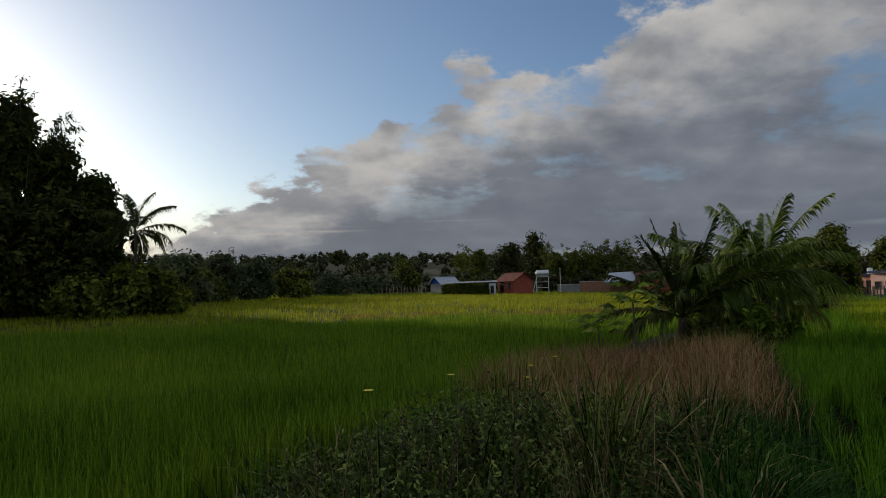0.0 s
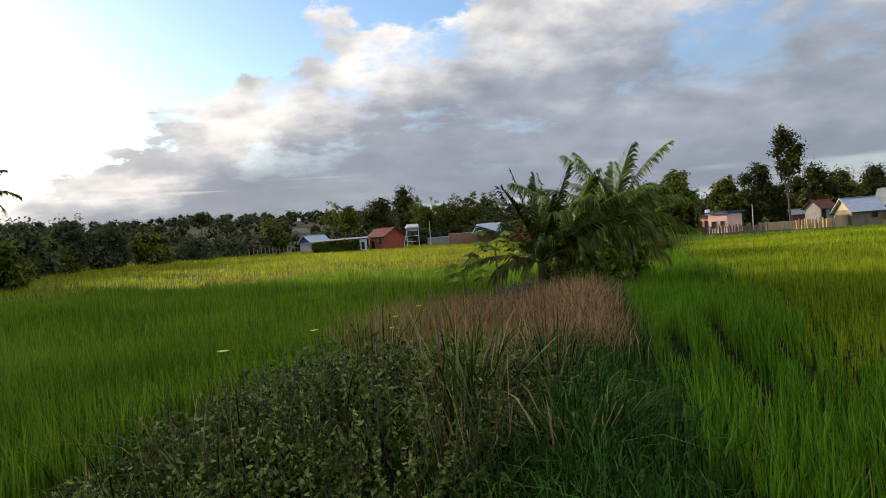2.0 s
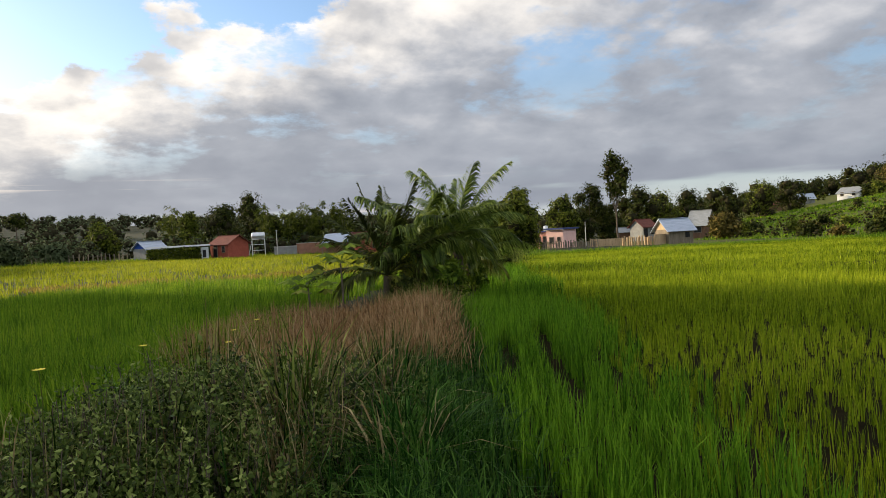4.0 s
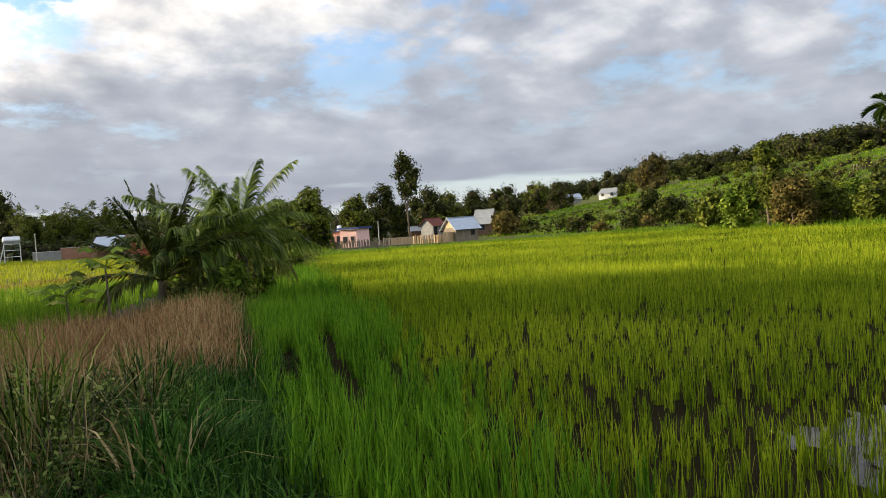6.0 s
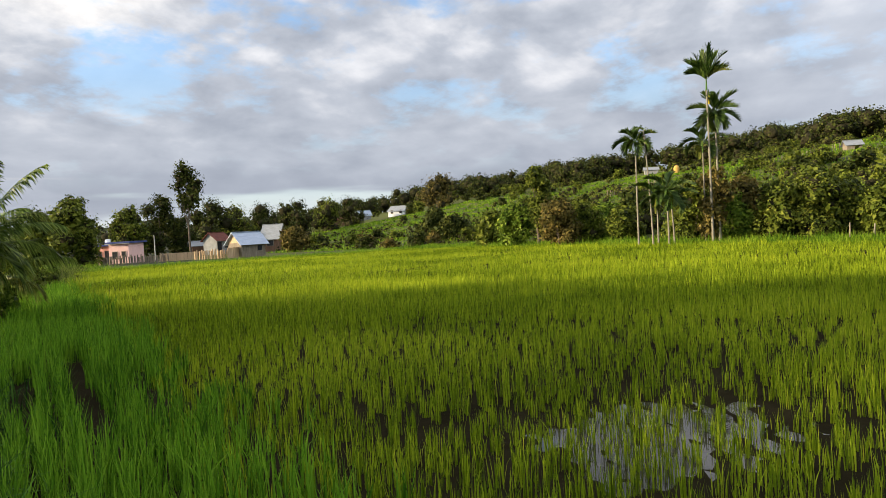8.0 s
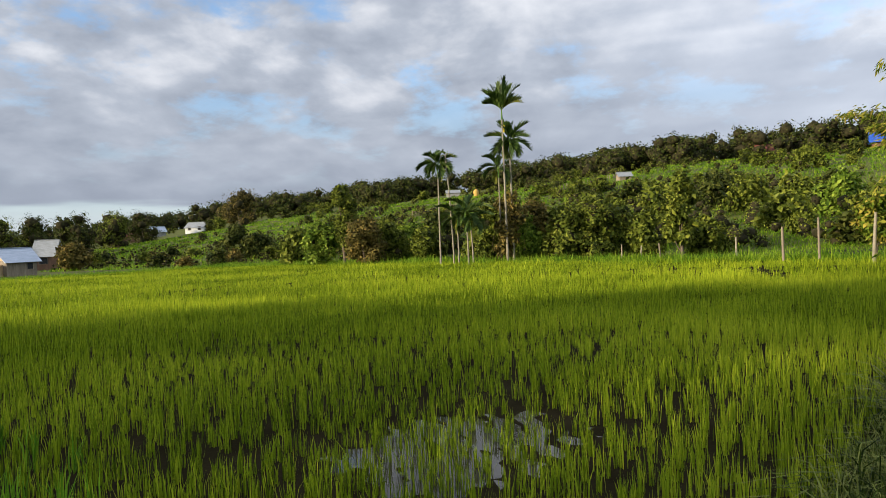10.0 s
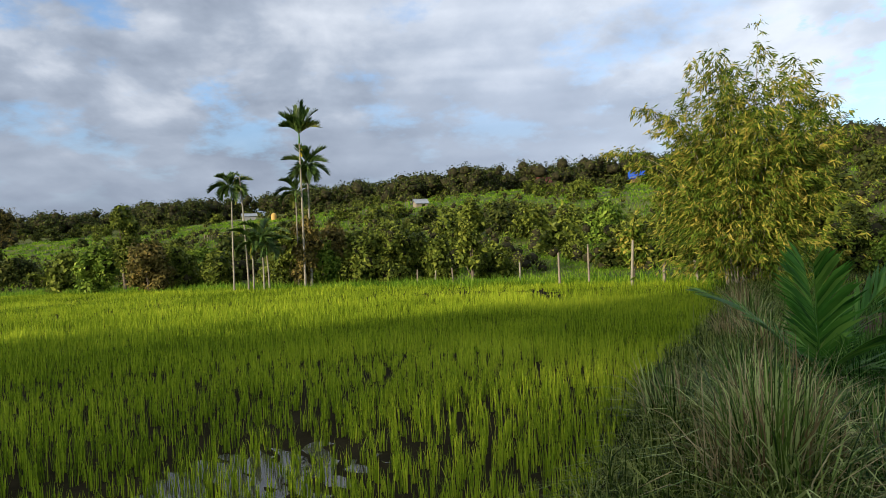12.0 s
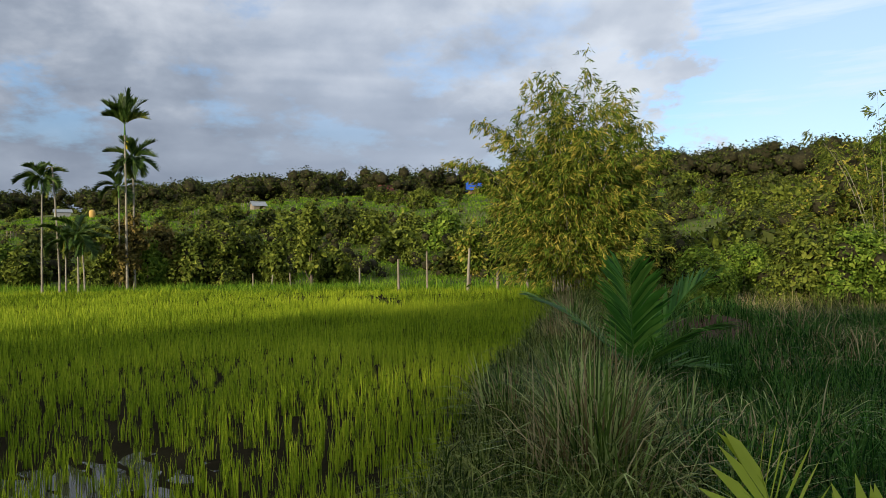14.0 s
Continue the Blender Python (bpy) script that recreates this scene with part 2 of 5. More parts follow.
YELLOW = plain("yellow_petals", (0.65, 0.50, 0.03), (0.75, 0.62, 0.06), 20.0, 0.6)
WOOD_GREY = plain("weathered_wood", (0.12, 0.10, 0.07), (0.27, 0.22, 0.165), 5.0, 0.85, bump=0.4, stretch=(1, 1, 0.15))
WOOD_TAN = plain("tan_planks", (0.34, 0.24, 0.14), (0.52, 0.38, 0.23), 4.0, 0.8, bump=0.3, stretch=(1, 1, 0.15))
MUD = plain("wet_mud", (0.010, 0.0085, 0.004), (0.024, 0.020, 0.010), 1.2, 0.95, bump=0.6, fine=14.0, gloss=0.01)
SOIL_GRASS = plain("grassy_soil", (0.014, 0.018, 0.007), (0.040, 0.044, 0.016), 0.7, 0.9, bump=0.5, fine=6.0)
HILL_GRASS = plain("hill_grass", (0.030, 0.040, 0.006), (0.100, 0.112, 0.017), 0.10, 0.9, bump=0.6, fine=0.9)
EARTH = plain("red_earth", (0.035, 0.020, 0.014), (0.095, 0.050, 0.034), 1.5, 0.9, bump=0.5)


# near-black brown for crown insides, standing in for the shade among the leaves
CROWN_SHADE = plain("crown_inner_shade", (0.012, 0.012, 0.006), (0.045, 0.040, 0.020), 2.0, 0.95, bump=0.9, fine=9.0, gloss=0.03)


# ---- ground ----
def smooth(x, a, b):
    k = np.clip((x - a) / (b - a), 0, 1)
    return k * k * (3 - 2 * k)


def wobble(x, y, s, seed):
    """Cheap smooth noise in -1..1 from a few waves."""
    r = np.random.RandomState(seed)
    out = 0 * x
    for _ in range(6):
        a, k, p = r.uniform(0, 6.28), r.uniform(0.5, 1.6) / s, r.uniform(0, 6.28)
        out = out + np.sin((x * math.cos(a) + y * math.sin(a)) * k * 6.28 + p)
    return out / 4.0


BUND_A = np.array([(0.6, 1.0), (2.0, 4.6), (4.2, 10.0), (7.0, 17.5), (13.5, 27.5), (30.0, 54.0), (40.0, 72.0)])
BUND_B = np.array([(1.0, -0.6), (5.2, -2.2), (9.6, -4.1), (16.5, -7.8), (23.0, -10.8), (30.5, -14.0)])
FIELD_R = np.array([(2.1, 3.3), (3.12, 5.7), (5.6, 11.7), (15.0, 27.2), (27.0, 46.5), (35.5, 49.5), (46.0, 45.5), (57.0, 40.0), (54.0, 30.0), (40.5, 11.0),
                    (36.0, 0.7), (33.5, -6.0), (30.3, -12.3), (16.4, -6.9), (9.2, -3.1), (4.9, -1.35), (2.5, -0.4)])


def off_line(x, y, line):
    """Distance from a polyline."""
    best = np.full(np.shape(x), 1e9)
    for (ax, ay), (bx, by) in zip(line[:-1], line[1:]):
        dx, dy = bx - ax, by - ay
        k = np.clip(((x - ax) * dx + (y - ay) * dy) / (dx * dx + dy * dy), 0, 1)
        best = np.minimum(best, np.hypot(x - ax - k * dx, y - ay - k * dy))
    return best


def inside(x, y, poly):
    hit = np.zeros(np.shape(x), bool)
    for (ax, ay), (bx, by) in zip(poly, np.roll(poly, -1, 0)):
        hit ^= ((ay > y) != (by > y)) & (x < (bx - ax) * (y - ay) / (by - ay + 1e-12) + ax)
    return hit


def pool_at(x, y):
    """1 in the middle of the open puddle, falling to 0 round it, with a ragged border."""
    return np.exp(-(((x - 5.9) / 1.55) ** 2 + ((y - 1.15) / 1.25) ** 2 + 0.30 * wobble(x, y, 1.6, 91)).clip(0, 20) ** 1.5)


def height(x, y):
    x, y = np.asarray(x, float), np.asarray(y, float)
    d, az = np.hypot(x, y), np.degrees(np.arctan2(x, y))
    slope = np.interp(az, [-60, -15, 0, 10, 25, 50, 64, 74, 180], [0.011, 0.011, 0.004, 0.0, -0.010, -0.010, -0.006, 0.0, 0.0])
    z = slope * np.clip(d - 20, 0, 75)
    # the hill beyond the field
    foot = np.interp(az, [30, 42, 48, 56, 66, 74, 90, 110, 120, 140], [150, 110, 92, 70, 62, 46, 42, 36, 34, 30])
    top = np.interp(az, [30, 45, 52, 60, 70, 80, 92, 105, 121, 137, 160], [380, 330, 300, 270, 250, 240, 215, 200, 170, 150, 140])
    rise = np.interp(az, [34, 42, 50, 60, 70, 80, 92, 105, 121, 130, 140, 165], [0, 3.0, 8.0, 13.5, 15.0, 18.0, 20.0, 19.0, 18.0, 15.5, 15.0, 4.0])
    k = np.clip((d - foot) / (top - foot), 0, 1)
    z = z + rise * (0.55 * k + 0.45 * k * k * (3 - 2 * k)) * smooth(az, 34, 42)
    z = z + 0.35 * wobble(x, y, 30, 3) * smooth(d, foot, foot + 40) * smooth(az, 40, 60)
    # far hills to the north
    ridge = np.interp(az, [-180, -60, -30, -12, 5, 20, 35], [30, 30, 26, 26, 22, 14, 6])
    z = z + ridge * smooth(d, 220, 620) * (1 - smooth(az, 36, 48)) * (0.9 + 0.12 * wobble(x, y, 300, 5))
    # an earthen bank beyond the lower field, and the banks between the fields
    z = z + 0.45 * np.exp(-((x - 11.9) / 1.6) ** 2 - ((y + 8.3) / 0.8) ** 2)
    z = z + 0.22 * np.exp(-(off_line(x, y, BUND_A) / 0.75) ** 2) + 0.20 * np.exp(-(off_line(x, y, BUND_B) / 0.8) ** 2)
    return z + (0.016 * wobble(x, y, 1.1, 7) + 0.016 * wobble(x, y, 0.42, 13)) * (1 - 0.45 * pool_at(x, y)) * (1 - smooth(d, 12, 30)) + (0.020 * wobble(x, y, 0.22, 15) - 0.056) * pool_at(x, y)


def z_at(x, y):
    return float(height(x, y))


def mesh_from(name, verts, faces, materials, index=None, soft=False):
    """A mesh from arrays; faces all with the same number of corners."""
    verts, faces = np.asarray(verts, np.float32), np.asarray(faces, np.int32)
    me = bpy.data.meshes.new(name)
    me.vertices.add(len(verts))
    me.vertices.foreach_set("co", verts.ravel())
    me.loops.add(faces.size)
    me.loops.foreach_set("vertex_index", faces.ravel())
    me.polygons.add(len(faces))
    me.polygons.foreach_set("loop_start", np.arange(len(faces), dtype=np.int32) * faces.shape[1])
    if index is not None:
        me.polygons.foreach_set("material_index", np.asarray(index, np.int32))
    if soft:
        me.polygons.foreach_set("use_smooth", np.ones(len(faces), bool))
    for m in materials:
        me.materials.append(m)
    me.update(calc_edges=True)
    me.validate()
    return me


rings = np.concatenate([[0.0], np.geomspace(1.0, 30.0, 170), np.geomspace(31.0, 3500.0, 85)])
bearings = np.radians(np.concatenate([np.arange(-70, 170, 0.8), np.arange(170, 290, 4.0)]))
RR, AA = np.meshgrid(rings, bearings, indexing="ij")
gx, gy = RR * np.sin(AA), RR * np.cos(AA)
nb = len(bearings)
i, j = np.meshgrid(np.arange(len(rings) - 1), np.arange(nb), indexing="ij")
quads = np.stack([i * nb + j, i * nb + (j + 1) % nb, (i + 1) * nb + (j + 1) % nb, (i + 1) * nb + j], -1).reshape(-1, 4)[:, ::-1]
cx, cy = gx.ravel()[quads].mean(1), gy.ravel()[quads].mean(1)
cd, caz = np.hypot(cx, cy), np.degrees(np.arctan2(cx, cy))
slot = np.where(np.hypot((cx - 11.6) / 1.9, (cy + 8.0) / 1.0) < 1, 3, np.where(inside(cx, cy, FIELD_R), 0, np.where((caz > 38) & (cd > 40), 2, 1)))
ground = new("ground", mesh_from("ground", np.stack([gx, gy, height(gx, gy)], -1).reshape(-1, 3), quads, [MUD, SOIL_GRASS, HILL_GRASS, EARTH], slot, True))
tagged(ground, "wet paddy mud, grassy banks and a rising green hillside", "ground", kind="structure")

# shallow water that stands between the rice plants
m_water, n = surface("paddy_water")
pos = n.add("ShaderNodeNewGeometry").outputs["Position"]
bump = n.add("ShaderNodeBump", in_Strength=0.12, in_Distance=0.02, in_Height=n.noise(pos, 7.0, 3.0))
p = n.add("ShaderNodeBsdfPrincipled", in_Base_Color=n.ramp(n.noise(pos, 1.5), [(0.3, (0.020, 0.017, 0.013)), (0.7, (0.045, 0.040, 0.030))]), in_Roughness=0.04, in_IOR=1.33, in_Normal=bump.outputs[0])
n.add("ShaderNodeOutputMaterial", in_0=p.outputs[0])
wr, wa = np.meshgrid(np.linspace(3.6, 16, 26), np.radians(np.arange(24, 113, 2.0)), indexing="ij")
wx, wy = wr * np.sin(wa), wr * np.cos(wa)
i, j = np.meshgrid(np.arange(25), np.arange(wa.shape[1] - 1), indexing="ij")
k = wa.shape[1]
wq = np.stack([i * k + j, (i + 1) * k + j, (i + 1) * k + j + 1, i * k + j + 1], -1).reshape(-1, 4)
qx, qy = wx.ravel()[wq].mean(1), wy.ravel()[wq].mean(1)
keep = inside(qx, qy, FIELD_R) & (np.hypot((qx - 6.0) / 2.9, (qy - 1.2) / 2.3) < 1)
water = new("water", mesh_from("water", np.stack([wx, wy, 0 * wx - 0.043], -1).reshape(-1, 3), wq[keep], [m_water]))
tagged(water, "shallow still paddy water reflecting the sky", "water", kind="structure")


# ---- makers ----
def thing(name, x, y, label, category, group="", z=None, turn=0.0, kind=""):
    ob = new(name)
    ob.empty_display_size = 0.3
    ob.matrix_world = pose(x, y, z_at(x, y) if z is None else z, 0, 0, turn)
    return tagged(ob, label, category, group, kind)


def part(name, me, parent, label=""):
    ob = new(name, me)
    ob.parent = parent
    return tagged(ob, label)


def from_bm(name, bm, material, soft=False):
    me = bpy.data.meshes.new(name)
    bm.to_mesh(me)
    bm.free()
    for m in material if isinstance(material, (list, tuple)) else [material]:
        me.materials.append(m)
    if soft:
        me.polygons.foreach_set("use_smooth", np.ones(len(me.polygons), bool))
    return me


def box(name, lo, hi, material, bevel=0.01):
    bm = bmesh.new()
    bmesh.ops.create_cube(bm, size=1)
    for v in bm.verts:
        for a in range(3):
            v.co[a] = lo[a] if v.co[a] < 0 else hi[a]
    if bevel:
        bmesh.ops.bevel(bm, geom=bm.edges[:], offset=bevel, segments=1, affect="EDGES")
    return from_bm(name, bm, material)


def tubes(lines, sides=7):
    """Tapered tubes along lines of (x, y, z, radius) rows, as quads."""
    vs, fs, base = [], [], 0
    for line in lines:
        line = np.asarray(line, float)
        p, r = line[:, :3], line[:, 3]
        t = np.gradient(p, axis=0)
        t /= np.linalg.norm(t, axis=1, keepdims=True) + 1e-9
        side = np.cross(t, (0.31, 0.94, 0.12))
        side /= np.linalg.norm(side, axis=1, keepdims=True) + 1e-9
        up = np.cross(t, side)
        a = np.linspace(0, 2 * math.pi, sides, endpoint=False)
        ring = p[:, None] + r[:, None, None] * (np.cos(a)[None, :, None] * side[:, None] + np.sin(a)[None, :, None] * up[:, None])
        vs.append(ring.reshape(-1, 3))
        i, j = np.meshgrid(np.arange(len(p) - 1), np.arange(sides), indexing="ij")
        fs.append(base + np.stack([i * sides + j, i * sides + (j + 1) % sides, (i + 1) * sides + (j + 1) % sides, (i + 1) * sides + j], -1).reshape(-1, 4))
        base += len(p) * sides
    return np.concatenate(vs), np.concatenate(fs)


def blades(root, tall, width, lean, rng, bend=1.6, twist=None, simple=False):
    """Grass blades: five corners, three triangles each. root (n,3); tall, width, lean arrays or numbers."""
    n = len(root)
    a = rng.uniform(0, 2 * math.pi, n) if twist is None else twist
    tall, width, lean = np.broadcast_to(tall, n), np.broadcast_to(width, n), np.broadcast_to(lean, n)
    out = np.stack([np.cos(a), np.sin(a), 0 * a], -1)
    b = a + math.pi / 2 + rng.uniform(-0.7, 0.7, n)
    side = np.stack([np.cos(b), np.sin(b), 0 * b], -1) * width[:, None] / 2
    rise = np.array([0, 0, 1.0])
    mid = root + rise * (tall * 0.58)[:, None] + out * (tall * lean * 0.35)[:, None]
    tip = root + rise * (tall * (1 - 0.22 * lean * bend))[:, None] + out * (tall * lean)[:, None]
    if simple:
        v = np.stack([root - side, root + side, tip], 1)
        return v.reshape(-1, 3), np.arange(3 * n).reshape(-1, 3)
    v = np.stack([root - side * 0.8, root + side * 0.8, mid - side, mid + side, tip], 1)
    f = np.array([(0, 1, 3), (0, 3, 2), (2, 3, 4)])
    return v.reshape(-1, 3), (np.arange(n)[:, None, None] * 5 + f).reshape(-1, 3)


def leaves(spot, size, rng, facing=None, slim=0.45, hang=0.0, normal=None):
    """Folded leaves: four corners, two triangles each, anywhere round spot."""
    n = len(spot)
    size = np.broadcast_to(size, n)
    d = rng.normal(size=(n, 3))
    if facing is not None:
        d = d + facing
    d[:, 2] -= hang
    d /= np.linalg.norm(d, axis=1, keepdims=True)
    if normal is not None:
        nrm = normal + rng.normal(0, 0.45, (n, 3))
        d = d - nrm * (d * nrm).sum(1, keepdims=True) / (nrm * nrm).sum(1, keepdims=True)
        d /= np.linalg.norm(d, axis=1, keepdims=True) + 1e-9
    s = np.cross(d, rng.normal(size=(n, 3)) if normal is None else nrm)
    s /= np.linalg.norm(s, axis=1, keepdims=True) + 1e-9
    up = np.cross(s, d)
    half = (size * slim / 2)[:, None]
    v = np.stack([spot, spot + d * (size * 0.45)[:, None] + s * half + up * half * 0.35, spot + d * size[:, None], spot + d * (size * 0.45)[:, None] - s * half + up * half * 0.35], 1)
    f = np.array([(0, 1, 2), (0, 2, 3)])
    return v.reshape(-1, 3), (np.arange(n)[:, None, None] * 4 + f).reshape(-1, 3)


def join(sets):
    vs, fs, base = [], [], 0
    for v, f in sets:
        vs.append(v)
        fs.append(f + base)
        base += len(v)
    return np.concatenate(vs), np.concatenate(fs)


def lobes(tall, wide, count, rng, low=0.35, lean=0.0):
    """Centres and radii of the lumps of a crown."""
    out = []
    for q in range(count):
        h = low + (1 - low) * (q + 0.5) / count
        spread = wide * math.sqrt(max(0.05, 1 - ((h - low) / (1 - low) * 1.7 - 0.7) ** 2)) * 0.62
        a, r = rng.uniform(0, 6.28), spread * math.sqrt(rng.uniform(0.1, 1))
        out.append((r * math.cos(a) + lean * h * tall, r * math.sin(a), h * tall * 0.93, wide * rng.uniform(0.30, 0.52)))
    return np.array(out)


ball = bmesh.new()
bmesh.ops.create_icosphere(ball, subdivisions=1, radius=1.0)
BALL_V = np.array([tuple(v.co) for v in ball.verts])
BALL_F = np.array([[v.index for v in f.verts] for f in ball.faces])
ball.free()


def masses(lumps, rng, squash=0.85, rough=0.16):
    """The dense inside of a crown: a ragged mass of shaded foliage for each lump (x, y, z, radius)."""
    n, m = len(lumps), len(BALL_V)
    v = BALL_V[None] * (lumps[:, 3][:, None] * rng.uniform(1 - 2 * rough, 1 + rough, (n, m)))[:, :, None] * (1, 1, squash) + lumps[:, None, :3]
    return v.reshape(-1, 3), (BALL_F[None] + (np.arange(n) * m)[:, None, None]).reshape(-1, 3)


def crown_mesh(name, lumps, count, leaf, material, rng, slim=0.5, hang=0.2, squash=0.8):
    """Leaves over the lumps, most near their skins, in small sprays with gaps between them."""
    w = lumps[:, 3] ** 2
    sprays = max(8, count // 7)
    which = rng.choice(len(lumps), sprays, p=w / w.sum())
    d = rng.normal(size=(sprays, 3))
    d /= np.linalg.norm(d, axis=1, keepdims=True)
    rad = lumps[which, 3] * rng.uniform(0.50, 1.04, sprays)
    c = lumps[which, :3] + d * rad[:, None] * (1, 1, squash)
    spot = np.repeat(c, 7, 0) + rng.normal(size=(sprays * 7, 3)) * leaf * 0.62
    big = np.repeat(rad / lumps[which, 3] < 0.68, 7)
    v, f = leaves(spot, leaf * rng.uniform(0.7, 1.3, len(spot)) * np.where(big, 1.9, 1.0), rng, None, slim * 1.15, hang, np.repeat(d, 7, 0) + (0, 0, 0.25))
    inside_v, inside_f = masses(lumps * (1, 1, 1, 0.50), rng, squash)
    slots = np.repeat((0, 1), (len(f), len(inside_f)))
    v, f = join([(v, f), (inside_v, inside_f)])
    return mesh_from(name, v, f, [material, CROWN_SHADE], slots)


def trunk_mesh(name, tall, thick, lumps, material, rng, crook=0.06, limbs=7):
    top = tall * 0.8
    k = np.linspace(0, 1, 8)
    bx, by = np.cumsum(rng.normal(0, crook * tall / 8, 8)), np.cumsum(rng.normal(0, crook * tall / 8, 8))
    bx, by = bx - bx[0], by - by[0]
    main = np.stack([bx, by, k * top - 0.15, thick * (1 - 0.8 * k) * np.where(k == 0, 1.35, 1)], -1)
    lines = [main]
    for q in rng.permutation(len(lumps))[:limbs]:
        end = lumps[q, :3]
        h = np.clip(end[2] * rng.uniform(0.35, 0.6) / top, 0.12, 0.85)
        s = np.array([np.interp(h, k, main[:, a]) for a in range(3)])
        t = np.linspace(0, 1, 5)[:, None]
        line = s + (end - s) * t + np.array([0, 0, 1]) * (np.sin(t * math.pi) * -0.05 * tall)
        lines.append(np.concatenate([line, (thick * 0.45 * (1 - 0.85 * t))], 1))
    v, f = tubes(lines)
    return mesh_from(name, v, f, [material], soft=True)


def tree(x, y, tall, wide, label, material=LEAF_MID, bark=BARK, name="tree", category="tree", seed=0, count=2600, leaf=0.32, low=0.3, lumps=9, thick=None, hang=0.2, squash=0.8, group="", z=None):
    rng = np.random.RandomState(seed + 11)
    ob = thing(name, x, y, label, category, group, z)
    lo = lobes(tall, wide, lumps, rng, low)
    part("trunk", trunk_mesh("trunk", tall, thick or tall * 0.022, lo, bark, rng), ob)
    part("crown", crown_mesh("crown", lo, count, leaf, material, rng, hang=hang, squash=squash), ob)
    return ob


def frond_mesh(name, length, lift, droop, leaflet, pairs, material, rng, width=0.045, start=0.16, spread=62, fold=0.5, ragged=0.12, hang=1.0):
    """A feather frond in the x-z plane, from the origin outwards: a thin bowed rachis, two rows of hanging leaflets."""
    t = np.linspace(0, 1, 14)
    ang = radians(lift) - radians(droop) * t ** 1.4
    step = length / 13
    px = np.concatenate([[0], np.cumsum(np.cos(ang[:-1]) * step)])
    pz = np.concatenate([[0], np.cumsum(np.sin(ang[:-1]) * step)])
    rach = np.stack([px, 0 * px, pz, 0.012 * length * (1.05 - t) * 0.55 + 0.003], -1)
    rv, rf = tubes([rach], 4)
    tri = np.concatenate([rf[:, [0, 1, 2]], rf[:, [0, 2, 3]]])
    k = np.repeat(np.linspace(start, 1.0, pairs), 2)
    k = np.clip(k + rng.uniform(-0.3, 0.3, len(k)) / pairs, start, 1)
    sgn = np.tile([1.0, -1.0], pairs)
    root = np.stack([np.interp(k, t, px), 0 * k, np.interp(k, t, pz)], -1)
    a = np.interp(k, t, ang)
    along = np.stack([np.cos(a), 0 * a, np.sin(a)], -1)
    up = np.stack([-np.sin(a), 0 * a, np.cos(a)], -1)
    sp = np.radians(spread * (1 - 0.55 * k) + rng.uniform(-7, 7, len(k)))
    fo = fold + rng.uniform(-ragged, ragged, len(k))
    d = along * np.cos(sp)[:, None] + np.sin(sp)[:, None] * (np.array([0, 1, 0]) * sgn[:, None] * np.cos(fo)[:, None] + up * np.sin(fo)[:, None])
    ln = leaflet * (0.45 + 0.55 * np.sin(np.pi * np.clip((k - start) / (1 - start) * 0.85 + 0.12, 0, 1))) * rng.uniform(1 - ragged, 1 + ragged, len(k))
    sag = np.array([0, 0, -1.0]) * (ln * rng.uniform(0.15, 0.42, len(k)) * hang)[:, None]
    wv = np.cross(d, up)
    wv = wv / (np.linalg.norm(wv, axis=1, keepdims=True) + 1e-9)
    wv = (wv * 0.4 + along * 0.9) * (width / 2)
    short = 1.0 / (1.0 + 0.22 * max(0.0, hang - 1.0))
    mid = root + d * (ln * 0.55 * short)[:, None] + sag * 0.22
    tip = root + d * (ln * (1.0 - 0.16 * max(0.0, hang - 1.0)) * short)[:, None] + sag
    v = np.stack([root - wv * 0.6, root + wv * 0.6, mid - wv, mid + wv, tip], 1).reshape(-1, 3)
    f = (np.arange(len(k))[:, None, None] * 5 + np.array([(0, 1, 3), (0, 3, 2), (2, 3, 4)])).reshape(-1, 3)
    v, f = join([(rv, tri), (v, f)])
    return mesh_from(name, v, f, [material])


